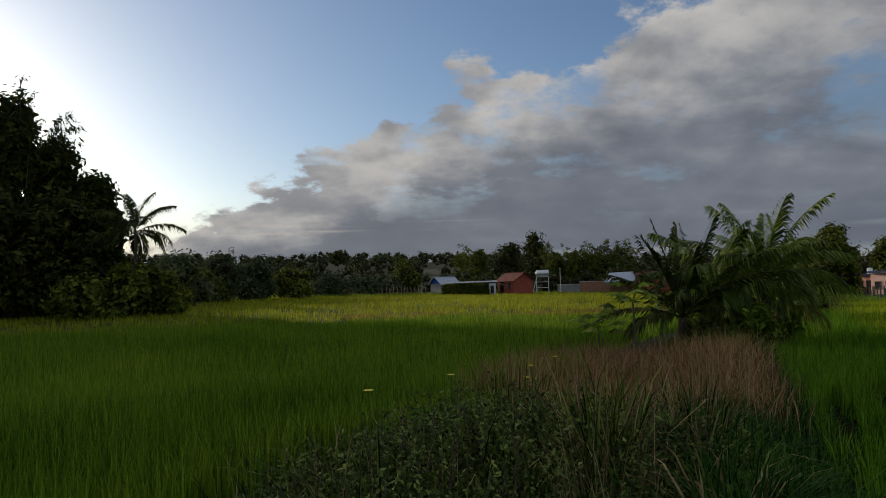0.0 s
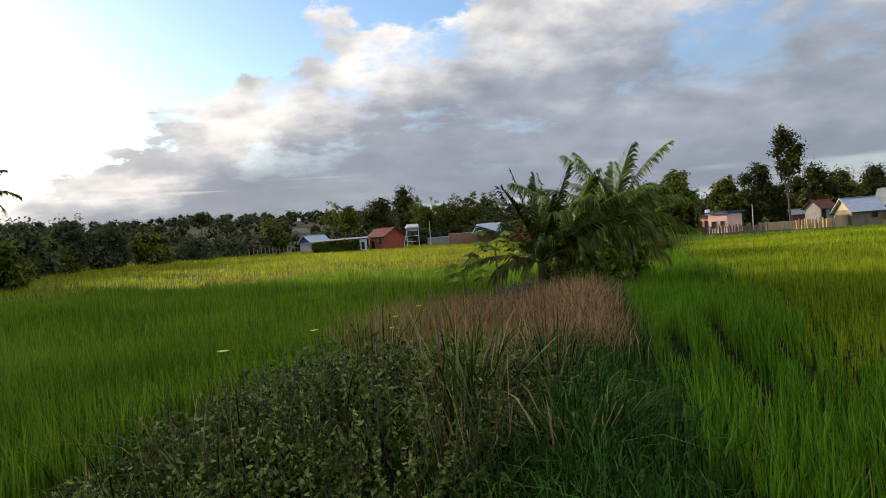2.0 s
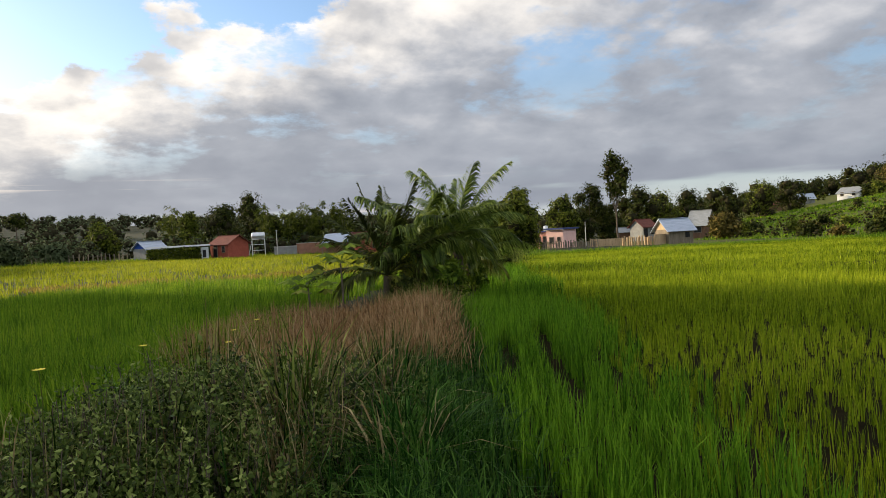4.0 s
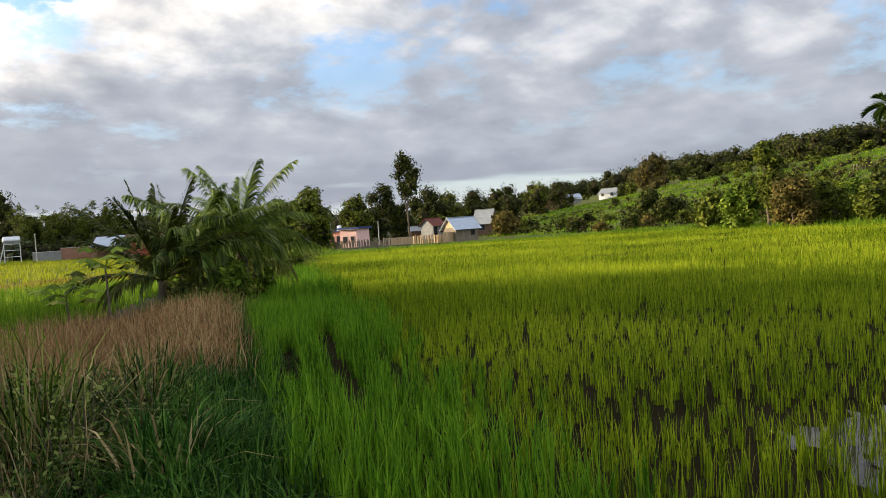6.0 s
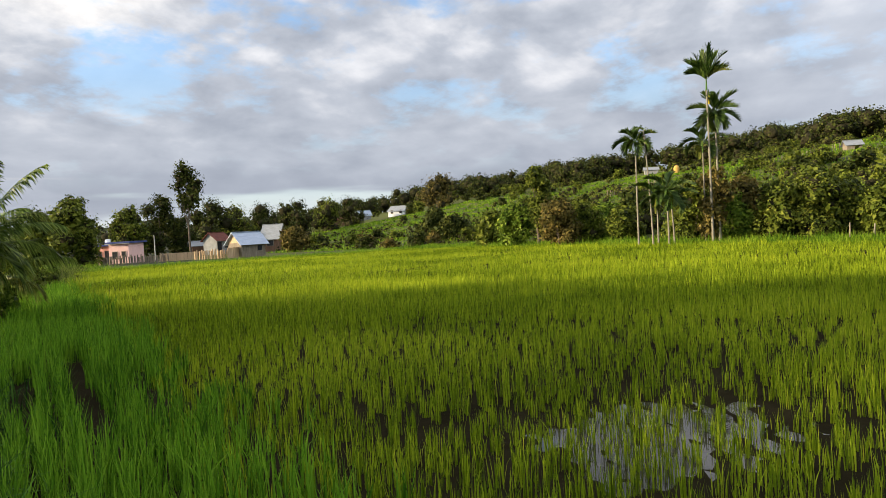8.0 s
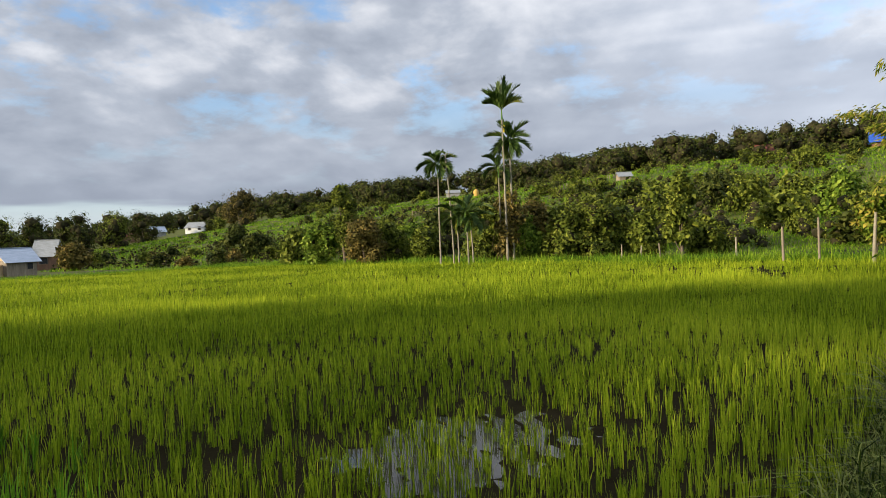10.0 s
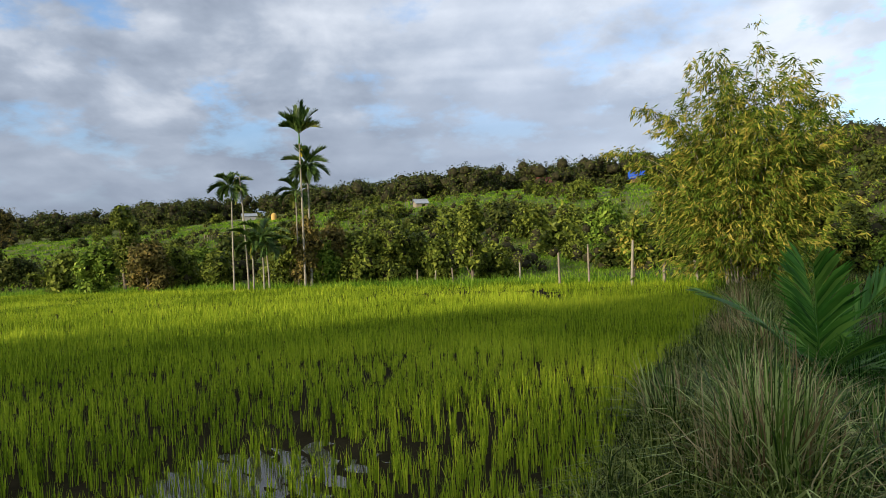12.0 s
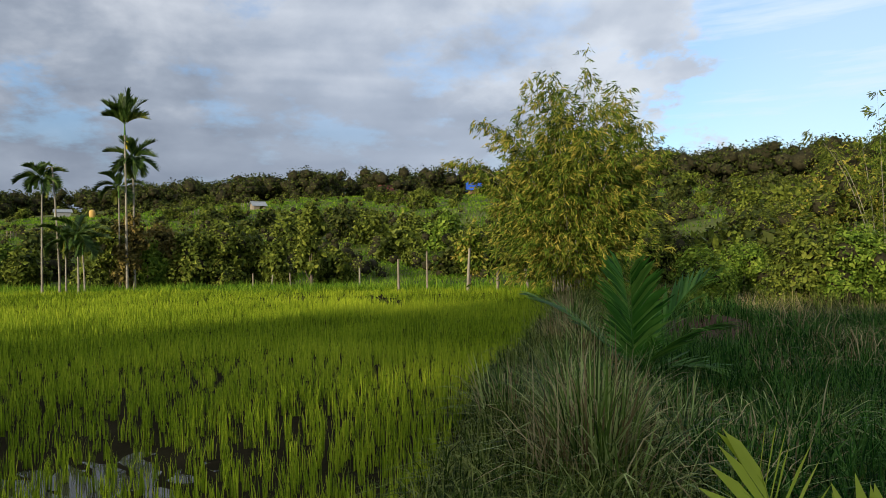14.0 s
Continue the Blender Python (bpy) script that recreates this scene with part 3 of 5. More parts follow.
def palm(x, y, stem, label, name="palm", fronds=14, length=2.4, leaflet=0.5, pairs=34, width=0.045, material=LEAF_PALM, old=LEAF_PALM_OLD, olds=2, bark=BARK_PALE, thick=0.10, seed=0, lifts=(78, 5), droop=(55, 95), lean=0.0, group="", z=None, fold=0.35, crownshaft=False, hang=1.0, spread=62):
    rng = np.random.RandomState(seed + 5)
    ob = thing(name, x, y, label, "palm", group, z)
    bend = rng.uniform(-1, 1, 2)
    bend = bend / np.linalg.norm(bend) * lean
    k = np.linspace(0, 1, 10)
    line = np.stack([bend[0] * k ** 1.6 * stem, bend[1] * k ** 1.6 * stem, k * stem - 0.1 * (1 - k), thick * (1.25 - 0.45 * k) * np.where(k == 0, 1.3, 1)], -1)
    v, f = tubes([line], 8)
    part("trunk", mesh_from("trunk", v, f, [bark], soft=True), ob)
    top = Vector(line[-1, :3])
    if crownshaft:
        v, f = tubes([np.stack([top.x + 0 * k, top.y + 0 * k, top.z + k * 0.6 - 0.05, thick * (1.0 - 0.5 * k)], -1)], 8)
        part("crownshaft", mesh_from("crownshaft", v, f, [LEAF_YOUNG], soft=True), ob, "smooth green crownshaft")
        top.z += 0.5
    for q in range(fronds):
        u = (q + 0.5) / fronds
        lift = lifts[0] + (lifts[1] - lifts[0]) * u ** 0.8 + rng.uniform(-6, 6)
        me = frond_mesh("frond", length * rng.uniform(0.85, 1.1) * (0.75 + 0.35 * math.sin(math.pi * min(1, u + 0.2))), lift, droop[0] + (droop[1] - droop[0]) * u, leaflet, pairs, old if q >= fronds - olds else material, rng, width, fold=fold, hang=hang, spread=spread)
        fr = part("frond", me, ob, "yellowing frond" if q >= fronds - olds else "")
        fr.matrix_local = pose(*top, 0, 0, q * 137.5 + rng.uniform(-12, 12))
    return ob


# ---- rice and grass ----
def spread(n, r0, r1, a0, a1, rng):
    """Random places between two distances and two bearings, even over the ground."""
    r = np.sqrt(rng.uniform(0, 1, n) * (r1 * r1 - r0 * r0) + r0 * r0)
    a = np.radians(rng.uniform(a0, a1, n))
    return r * np.sin(a), r * np.cos(a)


def stuff(name, sets, material, label, category):
    v, f = join(sets)
    return tagged(new(name, mesh_from(name, v, f, [material])), label, category, kind="stuff")


def tufts(x, y, per, tall, width, lean, rng, gather=0.04, sink=0.02, bend=1.6, simple=False):
    """Tufts of blades at x, y."""
    z = height(x, y) - sink
    root = np.repeat(np.stack([x, y, z], -1), per, 0)
    root[:, :2] += rng.normal(0, gather, (len(root), 2))
    t = np.repeat(np.broadcast_to(tall, len(x)), per) * rng.uniform(0.55, 1.12, len(root))
    return blades(root, t, np.repeat(np.broadcast_to(width, len(x)), per) * rng.uniform(0.7, 1.2, len(root)), np.abs(rng.normal(lean, lean * 0.6, len(root))), rng, bend, simple=simple)


rng = np.random.RandomState(21)
ROW = np.array([math.sin(radians(26.5)), math.cos(radians(26.5))])
ACROSS = np.array([ROW[1], -ROW[0]])
# planted rows of the flooded field
s, c = np.meshgrid(np.arange(-30, 84, 0.15), np.arange(-2.2, 64, 0.19), indexing="ij")
s, c = s + rng.uniform(-0.05, 0.05, s.shape), c + rng.uniform(-0.05, 0.05, c.shape)
fx = (2.3 + ROW[0] * (s - 3) + ACROSS[0] * c).ravel()
fy = (2.5 + ROW[1] * (s - 3) + ACROSS[1] * c).ravel()
cc = c.ravel()
d = np.hypot(fx, fy)
ok = inside(fx, fy, FIELD_R) & (d > 3.3)
thin = wobble(fx, fy, 1.7, 31)
pool = pool_at(fx, fy)
lush = cc < 0.95 + 0.30 * wobble(fx, fy, 4.0, 8) + rng.normal(0, 0.35, len(cc))
ss = s.ravel()
furrow = np.zeros(len(fx), bool)
for c0, s0, s1, half in ((-0.98, 5.2, 12.0, 0.09), (-0.44, 5.7, 9.6, 0.09), (0.12, 5.4, 10.5, 0.12), (0.70, 6.3, 8.5, 0.09)):
    furrow |= (np.abs(cc - c0) < half + 0.05 * wobble(fx, fy, 1.5, 72)) & (ss > s0) & (ss < s1)
uu = rng.uniform(0, 1, len(fx))
ok &= ~furrow & (lush | (uu > 0.05 + 0.20 * (thin > 0.45) + 0.28 * pool))
ok &= uu > smooth(d, 12, 34) * 0.84
ok &= (d < 20) | (wobble(fx * 0.25, fy, 5.0, 44) < 0.62) | (uu > 0.93)
fx, fy, d, lush = fx[ok], fy[ok], d[ok], lush[ok]
near, mid, far = (d < 12) & ~lush, (d >= 12) & (d < 30) & ~lush, (d >= 30) & ~lush
hi = (1.0 + 0.20 * wobble(fx, fy, 3.0, 41)) * rng.uniform(0.8, 1.15, len(fx)) * (1 - 0.22 * np.exp(-((fx - 8.5) ** 2 + (fy - 3.5) ** 2) / 14.0))
stuff("rice", [tufts(fx[near], fy[near], 15, 0.305 * hi[near], 0.0080, 0.13, rng, 0.022)], RICE, "young rice seedlings in rows in shallow water", "rice")
stuff("rice", [tufts(fx[mid], fy[mid], 11, 0.33 * hi[mid], 0.019, 0.16, rng, 0.040, simple=True), tufts(fx[far], fy[far], 14, 0.31 * hi[far] * (1 - 0.4 * smooth(d[far], 50, 62)), 0.046, 0.55, rng, 0.26, simple=True)], RICE, "yellow-green rice standing thick across the far field", "rice")
stuff("rice", [tufts(fx[lush], fy[lush], 20, 0.48 * hi[lush], 0.0105, 0.18, rng, 0.030)], RICE_LUSH, "tall lush green rice along the bank", "rice")

# the older field to the north
sets, gold, brown = [], [], []
for n_, r0, r1, per, tall, w, g in ((9000, 4.2, 12, 9, 0.55, 0.011, 0.06), (9500, 12, 30, 9, 0.55, 0.022, 0.13), (24000, 30, 112, 7, 0.42, 0.032, 0.30)):
    x, y = spread(n_, r0, r1, -50, 26, rng)
    side = x - np.interp(y, BUND_A[:, 1], BUND_A[:, 0])
    ok = (side < -1.0 - 0.12 * np.clip(y, 0, 12)) | (y > 60)
    ok &= ~((x > -2.2) & (y < 7.0) & (side > -4.0))
    x, y = x[ok], y[ok]
    dist, az = np.hypot(x, y), np.degrees(np.arctan2(x, y))
    bare = (np.abs(dist - 35.0 - 0.10 * az - 3.0 * wobble(x, y, 22.0, 16)) < 2.6 + 1.6 * wobble(x, y, 9.0, 17)) & (az > -8)
    for chosen, into, low, more in ((~bare, gold if r0 > 20 else sets, 1.0, 1), (bare, brown, 0.70, 2)):
        if chosen.any():
            into.append(tufts(x[chosen], y[chosen], per * more, low * tall * (1 + 0.25 * wobble(x[chosen], y[chosen], 5.0, 12)), w * (1 + 0.3 * (r0 > 11)) * (0.5 + 0.5 * more), 0.22, rng, g, simple=r0 > 11))
stuff("rice", gold, RICE_GOLD, "golden-green rice at the far side of the field", "rice")
stuff("rice", brown, RICE_DRY, "thin brownish rice in a dried strip of the far field", "rice")
stuff("rice", sets, RICE_OLD, "dense green rice of the older field", "rice")


def along(line, n, wide, rng, k0=0.0, k1=1.0):
    """Random places along a polyline, within wide of it."""
    seg = np.hypot(*np.diff(line, axis=0).T)
    t = np.concatenate([[0], np.cumsum(seg)])
    q = rng.uniform(k0, k1, n) * t[-1]
    return np.interp(q, t, line[:, 0]) + rng.normal(0, wide, n), np.interp(q, t, line[:, 1]) + rng.normal(0, wide, n)


# grass on the banks
x, y = along(BUND_A + (0.05, 0), 950, 0.30, rng, 0.035, 0.15)
stuff("grass", [tufts(x, y, 14, 0.48 * rng.uniform(0.7, 1.1, len(x)), 0.011, 0.55, rng, 0.07)], GRASS_LUSH, "lush green grass on the near part of the bank", "grass")
x, y = along(BUND_A, 420, 0.30, rng, 0.006, 0.045)
stuff("grass", [tufts(x, y, 14, 0.38 * rng.uniform(0.6, 1.1, len(x)), 0.010, 0.6, rng, 0.07)], GRASS_LUSH, "lush green grass at the foot of the mound", "grass")
x, y = along(BUND_A, 2200, 0.5, rng, 0.14, 0.42)
stuff("grass", [tufts(x, y, 12, 0.50 * rng.uniform(0.6, 1.3, len(x)), 0.012, 0.7, rng, 0.08)], GRASS, "green grass growing over the field bank", "grass")
x, y = along(BUND_A, 2600, 0.9, rng, 0.42, 1.0)
stuff("grass", [tufts(x, y, 9, 0.45, 0.035, 0.6, rng, 0.15, simple=True)], GRASS, "grass on the far part of the bank", "grass")
x, y = along(BUND_B, 3600, 0.7, rng, 0.08, 1.0)
ok = ~inside(x, y, FIELD_R)
x, y = x[ok], y[ok]
stuff("grass", [tufts(x, y, 10, 0.34 * rng.uniform(0.4, 1.3, len(x)), 0.010, 0.85, rng, 0.07)], GRASS, "short grass on the bank of the flooded field", "grass")
# the lower ground beyond that bank
x, y = spread(3000, 4.0, 17, 115, 150, rng)
ok = (off_line(x, y, BUND_B) > 1.0) & ((np.hypot((x - 11.3) / 1.5, (y + 7.7) / 0.7) > 1) | (wobble(x, y, 0.6, 5) > 0.25))
x, y = x[ok], y[ok]
stuff("grass", [tufts(x, y, 12, 0.50 * (1 + 0.3 * wobble(x, y, 3.0, 51)), 0.012, 0.5, rng, 0.10)], GRASS_LUSH, "dark green grass growing in the lower field", "grass")
x, y = spread(110, 9.5, 14, 128, 150, rng)
stuff("grass", [tufts(x, y, 12, 0.75 * rng.uniform(0.6, 1.1, len(x)), 0.010, 0.9, rng, 0.15)], GRASS_DRY, "pale dry grass lying over the far side of the lower field", "grass")
x, y = spread(2600, 2.8, 9.5, 103, 150, rng)
ok = ~inside(x, y, FIELD_R)
x, y = x[ok], y[ok]
stuff("grass", [tufts(x, y, 11, 0.30 * (1 + 0.35 * wobble(x, y, 1.6, 61)), 0.009, 1.0, rng, 0.10)], GRASS, "tangled coarse grass over the near bank", "grass")
x, y = spread(1500, 0.3, 4.0, -180, 180, rng)
ok = ~inside(x, y, FIELD_R)
stuff("grass", [tufts(x[ok], y[ok], 9, 0.12 * rng.uniform(0.6, 1.3, ok.sum()), 0.008, 0.9, rng, 0.08)], GRASS, "short trodden grass on the path", "grass")
# rough grass at the far edges of the fields and on the slope's foot
sets = []
for line, n_, w, h in (([(24, -11.5), (30.8, -13.5), (34.5, -6), (37, 0.7), (41.5, 11), (55, 30), (58, 40)], 2200, 1.2, 0.5), ([(27, 47.5), (35.5, 50.5), (46, 46.5), (58, 41)], 1100, 0.8, 0.35), ([(-62, 66), (-30, 84), (0, 100), (20, 102), (36, 80), (33, 57)], 2600, 2.0, 0.6)):
    x, y = along(np.array(line, float), n_, w, rng)
    sets.append(tufts(x, y, 8, h * rng.uniform(0.5, 1.4, n_), 0.06, 0.6, rng, 0.25, simple=True))
x, y = spread(15000, 36, 190, 44, 145, rng)
ok = ~inside(x, y, FIELD_R) & (np.hypot(x, y) > np.interp(np.degrees(np.arctan2(x, y)), [44, 56, 66, 74, 90, 110, 145], [95, 70, 66, 42, 38, 33, 30]))
x, y = x[ok], y[ok]
dd = np.hypot(x, y)
sets.append(tufts(x, y, 6, 0.55 * (1 + 0.4 * wobble(x, y, 9, 5)), 0.0019 * dd, 0.7, rng, 0.4, simple=True))
x, y = spread(3800, 31, 60, 88, 120, rng)
ok = ~inside(x, y, FIELD_R) & (off_line(x, y, BUND_B) > 1.0)
sets.append(tufts(x[ok], y[ok], 7, 0.26 * (1 + 0.4 * wobble(x[ok], y[ok], 6, 6)), 0.05, 0.7, rng, 0.3, simple=True))
stuff("grass", sets, RICE_OLD, "rough bright grass on the hillside and along the field edges", "grass")
# brown seeding grass round the foot of the palms
x, y = rng.uniform(-1.2, 5.6, 5200), rng.uniform(6.0, 14.0, 5200)
side = x - np.interp(y, BUND_A[:, 1], BUND_A[:, 0])
ok = (side < 0.40) & (np.hypot((x - 2.95) / 2.6, (y - 9.6) / 3.5) < 1 + 0.12 * wobble(x, y, 1.5, 9))
x, y = x[ok], y[ok]
stuff("grass", [tufts(x, y, 11, 0.62 * rng.uniform(0.7, 1.2, len(x)), 0.0095, 0.38, rng, 0.10)], GRASS_BROWN, "reddish brown seeding grass", "grass")


# ---- the weedy mound in the foreground ----
def mound(x, y):
    return 0.82 * np.exp(-(((x - 0.75) / 1.55) ** 2 + ((y - 5.5) / 1.6) ** 2) ** 1.4) + 0.50 * np.exp(-(((x + 0.55) / 1.25) ** 2 + ((y - 4.3) / 1.0) ** 2) ** 1.2)


def weed_bush(x0, y0, x1, y1, n, label, material, leaf, seed, tall=1.0, leaves_each=22):
    """Upright leafy stems over a patch of the mound."""
    r = np.random.RandomState(seed)
    x, y = r.uniform(x0, x1, n), r.uniform(y0, y1, n)
    h = mound(x, y) * (1 + 0.22 * wobble(x, y, 0.8, seed))
    keep = h > 0.12
    x, y, h = x[keep], y[keep], h[keep] * r.uniform(0.72, 1.08, keep.sum()) * tall
    cx, cy = (x0 + x1) / 2, (y0 + y1) / 2
    ob = thing("weed_bush", cx, cy, label, "bush")
    base = ob.matrix_world.translation
    lean = r.normal(0, 0.14, (len(x), 2))
    k = np.tile(np.linspace(0.25, 1.0, leaves_each), len(x))
    i = np.repeat(np.arange(len(x)), leaves_each)
    spot = np.stack([x[i] + lean[i, 0] * k * h[i], y[i] + lean[i, 1] * k * h[i], height(x, y)[i] + k * h[i]], -1) - np.array(base) + r.normal(0, 0.012, (len(i), 3))
    v, f = leaves(spot, leaf * r.uniform(0.55, 1.3, len(i)) * (1.25 - 0.5 * k), r, np.array([0, -0.15, 0.35]), 0.5)
    part("foliage", mesh_from("foliage", v, f, [material]), ob)
    z0 = height(x, y)
    v, f = tubes([[(x[m] - base.x, y[m] - base.y, z0[m] - base.z - 0.03, 0.006), (x[m] + lean[m, 0] * h[m] - base.x, y[m] + lean[m, 1] * h[m] - base.y, z0[m] + h[m] - base.z, 0.003)] for m in range(0, len(x), 3)], 4)
    tagged(part("stalk_tangle", mesh_from("stalk_tangle", v, f, [BARK]), ob), "thin brown stalks", kind="stuff")
    return ob


weed_bush(-2.6, 3.2, 0.4, 6.4, 1150, "low tangle of small-leaved grey-green weeds", WEED, 0.050, 3, 1.0, 30)
weed_bush(-0.3, 3.4, 2.6, 7.4, 1250, "dense mound of dark green leafy weeds", WEED, 0.056, 4, 0.95, 30)
weed_bush(-0.6, 4.6, 1.6, 7.6, 110, "broad-leaved dark weeds topping the mound", WEED, 0.085, 5, 0.92, 12)


def grass_clump(x, y, n, tall, width, label, material, seed, lean=0.6, wide=0.26, bend=2.2, extra=None):
    """A clump of long arching blades, each in three lengths."""
    r = np.random.RandomState(seed)
    a = r.uniform(0, 6.28, n)
    ln, le = tall * r.uniform(0.45, 1.15, n), np.clip(np.abs(r.normal(lean, 0.38, n)), 0.05, 1.6)
    out = np.stack([np.cos(a), np.sin(a), 0 * a], -1)
    b = a + r.normal(0, 0.5, n)
    drift = np.stack([np.cos(b), np.sin(b), 0 * b], -1)
    side = np.stack([-np.sin(b), np.cos(b), 0 * b], -1) * (width / 2 * r.uniform(0.6, 1.2, n))[:, None]
    root = out * (wide * np.sqrt(r.uniform(0, 1, n)))[:, None]
    pts = []
    for k, w in ((0, 0.7), (0.35, 1.0), (0.72, 0.75), (1.0, 0.0)):
        p = root + drift * (ln * le * k ** 1.8 * 0.7)[:, None] + np.array([0, 0, 1.0]) * (ln * (k - 0.42 * le * k ** 2.6))[:, None]
        pts += [p - side * w, p + side * w] if w else [p]
    v = np.stack(pts, 1)
    f = np.array([(0, 1, 3), (0, 3, 2), (2, 3, 5), (2, 5, 4), (4, 5, 6)])
    ob = thing("grass_clump", x, y, label, "grass")
    dry = int(n * 0.24) if material is not GRASS_DRY else 0
    for name, a0, a1, mat in (("foliage" if dry else "straw", dry, n, material), ("straw", 0, dry, GRASS_DRY)):
        if a1 > a0:
            blade = part(name, mesh_from(name, v[a0:a1].reshape(-1, 3), (np.arange(a1 - a0)[:, None, None] * 7 + f).reshape(-1, 3), [mat]), ob)
            tagged(blade, kind="stuff")
    return ob


for q, (x, y, n_, tall, lean, mat, lab) in enumerate([
        (1.15, 5.1, 260, 1.30, 0.70, GRASS_TALL, "tall arching green grass clump on the weedy mound"),
        (1.55, 5.7, 150, 1.05, 0.9, GRASS_TALL, "tall arching green grass clump on the weedy mound"),
        (1.85, 4.9, 90, 0.80, 1.0, GRASS_LUSH, "leaning green grass clump on the weedy mound"),
        (0.55, 5.9, 120, 1.25, 0.5, GRASS, "thin green grass clump on the weedy mound"),
        (0.95, 4.2, 90, 0.95, 0.40, GRASS_DRY, "bundle of dry straw-coloured stalks on the mound"),
        (0.10, 4.3, 26, 0.85, 0.4, GRASS_DRY, "few dry brown stalks among the weeds"),
        (-0.9, 3.9, 40, 0.55, 0.4, GRASS_DRY, "few dry brown stalks among the weeds"),
        (2.0, 5.5, 220, 0.80, 0.7, GRASS_LUSH, "green grass clump beside the bank"),
        (1.6, 3.9, 200, 0.65, 0.8, GRASS_LUSH, "green grass clump beside the bank"),
        (2.3, 6.6, 200, 0.75, 0.6, GRASS, "grass clump at the edge of the brown grass")]):
    grass_clump(x, y, n_, tall, 0.015 if mat is not GRASS_DRY else 0.007, lab, mat, 300 + q, lean)
r_ = np.random.RandomState(71)
for q in range(18):
    x, y = r_.uniform(-1.3, 1.5), r_.uniform(3.5, 6.6)
    h = float(mound(x, y))
    if h > 0.15:
        grass_clump(x, y, 46, h * 1.0 + r_.uniform(0.16, 0.34), 0.010, "loose grass blades growing through the weeds", (GRASS_TALL, GRASS_LUSH, GRASS_LUSH)[q % 3], 350 + q, 0.75, 0.3)
# lemon grass and sedge on the other bank
for q, (az, dist, n_, tall, lean, mat) in enumerate([
        (110.5, 4.6, 240, 0.95, 0.6, GRASS), (113.5, 5.2, 200, 0.85, 0.7, GRASS), (108.0, 5.6, 120, 0.60, 0.8, GRASS), (117.5, 4.7, 200, 0.55, 0.8, GRASS),
        (121.5, 4.5, 170, 0.50, 0.7, GRASS_LUSH), (118.0, 6.2, 150, 0.45, 0.8, GRASS), (123.0, 5.8, 150, 0.50, 0.9, GRASS), (112.0, 7.2, 130, 0.65, 0.8, GRASS),
        (114.0, 9.5, 160, 0.75, 0.7, GRASS), (113.2, 12.5, 170, 0.85, 0.7, GRASS), (113.0, 15.5, 150, 0.8, 0.7, GRASS_DRY), (112.9, 11.0, 120, 0.7, 0.8, GRASS_DRY),
        (113.0, 4.3, 40, 0.7, 0.7, GRASS_DRY), (115.5, 5.6, 60, 0.75, 0.9, GRASS_DRY), (120.0, 5.2, 60, 0.5, 1.0, GRASS_DRY), (126.0, 4.4, 130, 0.55, 0.8, GRASS_LUSH)]):
    p, r_ = away(az, dist), np.random.RandomState(900 + q)
    grass_clump(p.x + 0.85 + r_.normal(0, 0.2), p.y - 0.68 + r_.normal(0, 0.15), int(n_ * 1.5), tall * r_.uniform(0.85, 1.15), 0.0125 if mat is not GRASS_DRY else 0.008, "dry tips among coarse bank grass" if mat is GRASS_DRY else "coarse arching grass clump on the field bank", SEDGE if mat is GRASS else mat, 400 + q, lean * 0.85)


r_ = np.random.RandomState(77)
for q in range(13):
    p = away(r_.uniform(112, 131), r_.uniform(3.7, 7.2))
    grass_clump(p.x + 0.8, p.y - 0.6, 90, r_.uniform(0.6, 0.85), 0.011, "sprawling clump of pale-tipped bank grass", (SEDGE, SEDGE, GRASS_LUSH)[q % 3], 450 + q, 1.15, 0.4)
# scrub beyond the lower field
x, y = spread(2600, 14, 36, 112, 150, rng)
stuff("grass", [tufts(x, y, 8, 0.45 * (1 + 0.4 * wobble(x, y, 4.0, 52)), 0.026, 0.7, rng, 0.22, simple=True)], GRASS, "rough green grass on the rise beyond the lower field", "grass")
x, y = spread(240, 11, 24, 126, 150, rng)
stuff("grass", [tufts(x, y, 9, 0.6 * (1 + 0.4 * wobble(x, y, 4.0, 53)), 0.016, 0.8, rng, 0.22, simple=True)], GRASS_DRY, "pale dry grass on the rise beyond the lower field", "grass")


def flower(x, y, z, stem, seed):
    r = np.random.RandomState(seed)
    ob = thing("flower", x, y, "small yellow flower on a thin stalk", "flower", "yellow flowers on the mound", z=z - stem)
    v, f = tubes([[(0, 0, 0, 0.004), (0.01, 0, stem * 0.5, 0.004), (0, 0, stem, 0.003)]], 4)
    part("stalk", mesh_from("stalk", v, f, [GRASS]), ob)
    n = 9
    a = np.arange(n) / n * 6.283
    d = np.stack([np.cos(a), np.sin(a), 0.25 + 0 * a], -1) * 0.040
    s = np.stack([-np.sin(a), np.cos(a), 0 * a], -1) * 0.013
    c = np.tile((0, 0, stem), (n, 1))
    v = np.stack([c, c + d * 0.6 + s, c + d, c + d * 0.6 - s], 1).reshape(-1, 3)
    f = (np.arange(n)[:, None, None] * 4 + np.array([(0, 1, 2), (0, 2, 3)])).reshape(-1, 3)
    part("petals", mesh_from("petals", v, f, [YELLOW]), ob, "bright yellow petals")
    return ob


for q, (x, y, z) in enumerate([(-0.46, 4.25, 1.07), (0.07, 5.96, 0.93), (0.92, 7.2, 0.84), (1.18, 7.25, 0.92), (0.80, 6.6, 0.80)] ):
    flower(x, y, z, 0.35, q)


# ---- trees and palms ----
def place(az, dist):
    p = away(az, dist)
    return p.x, p.y


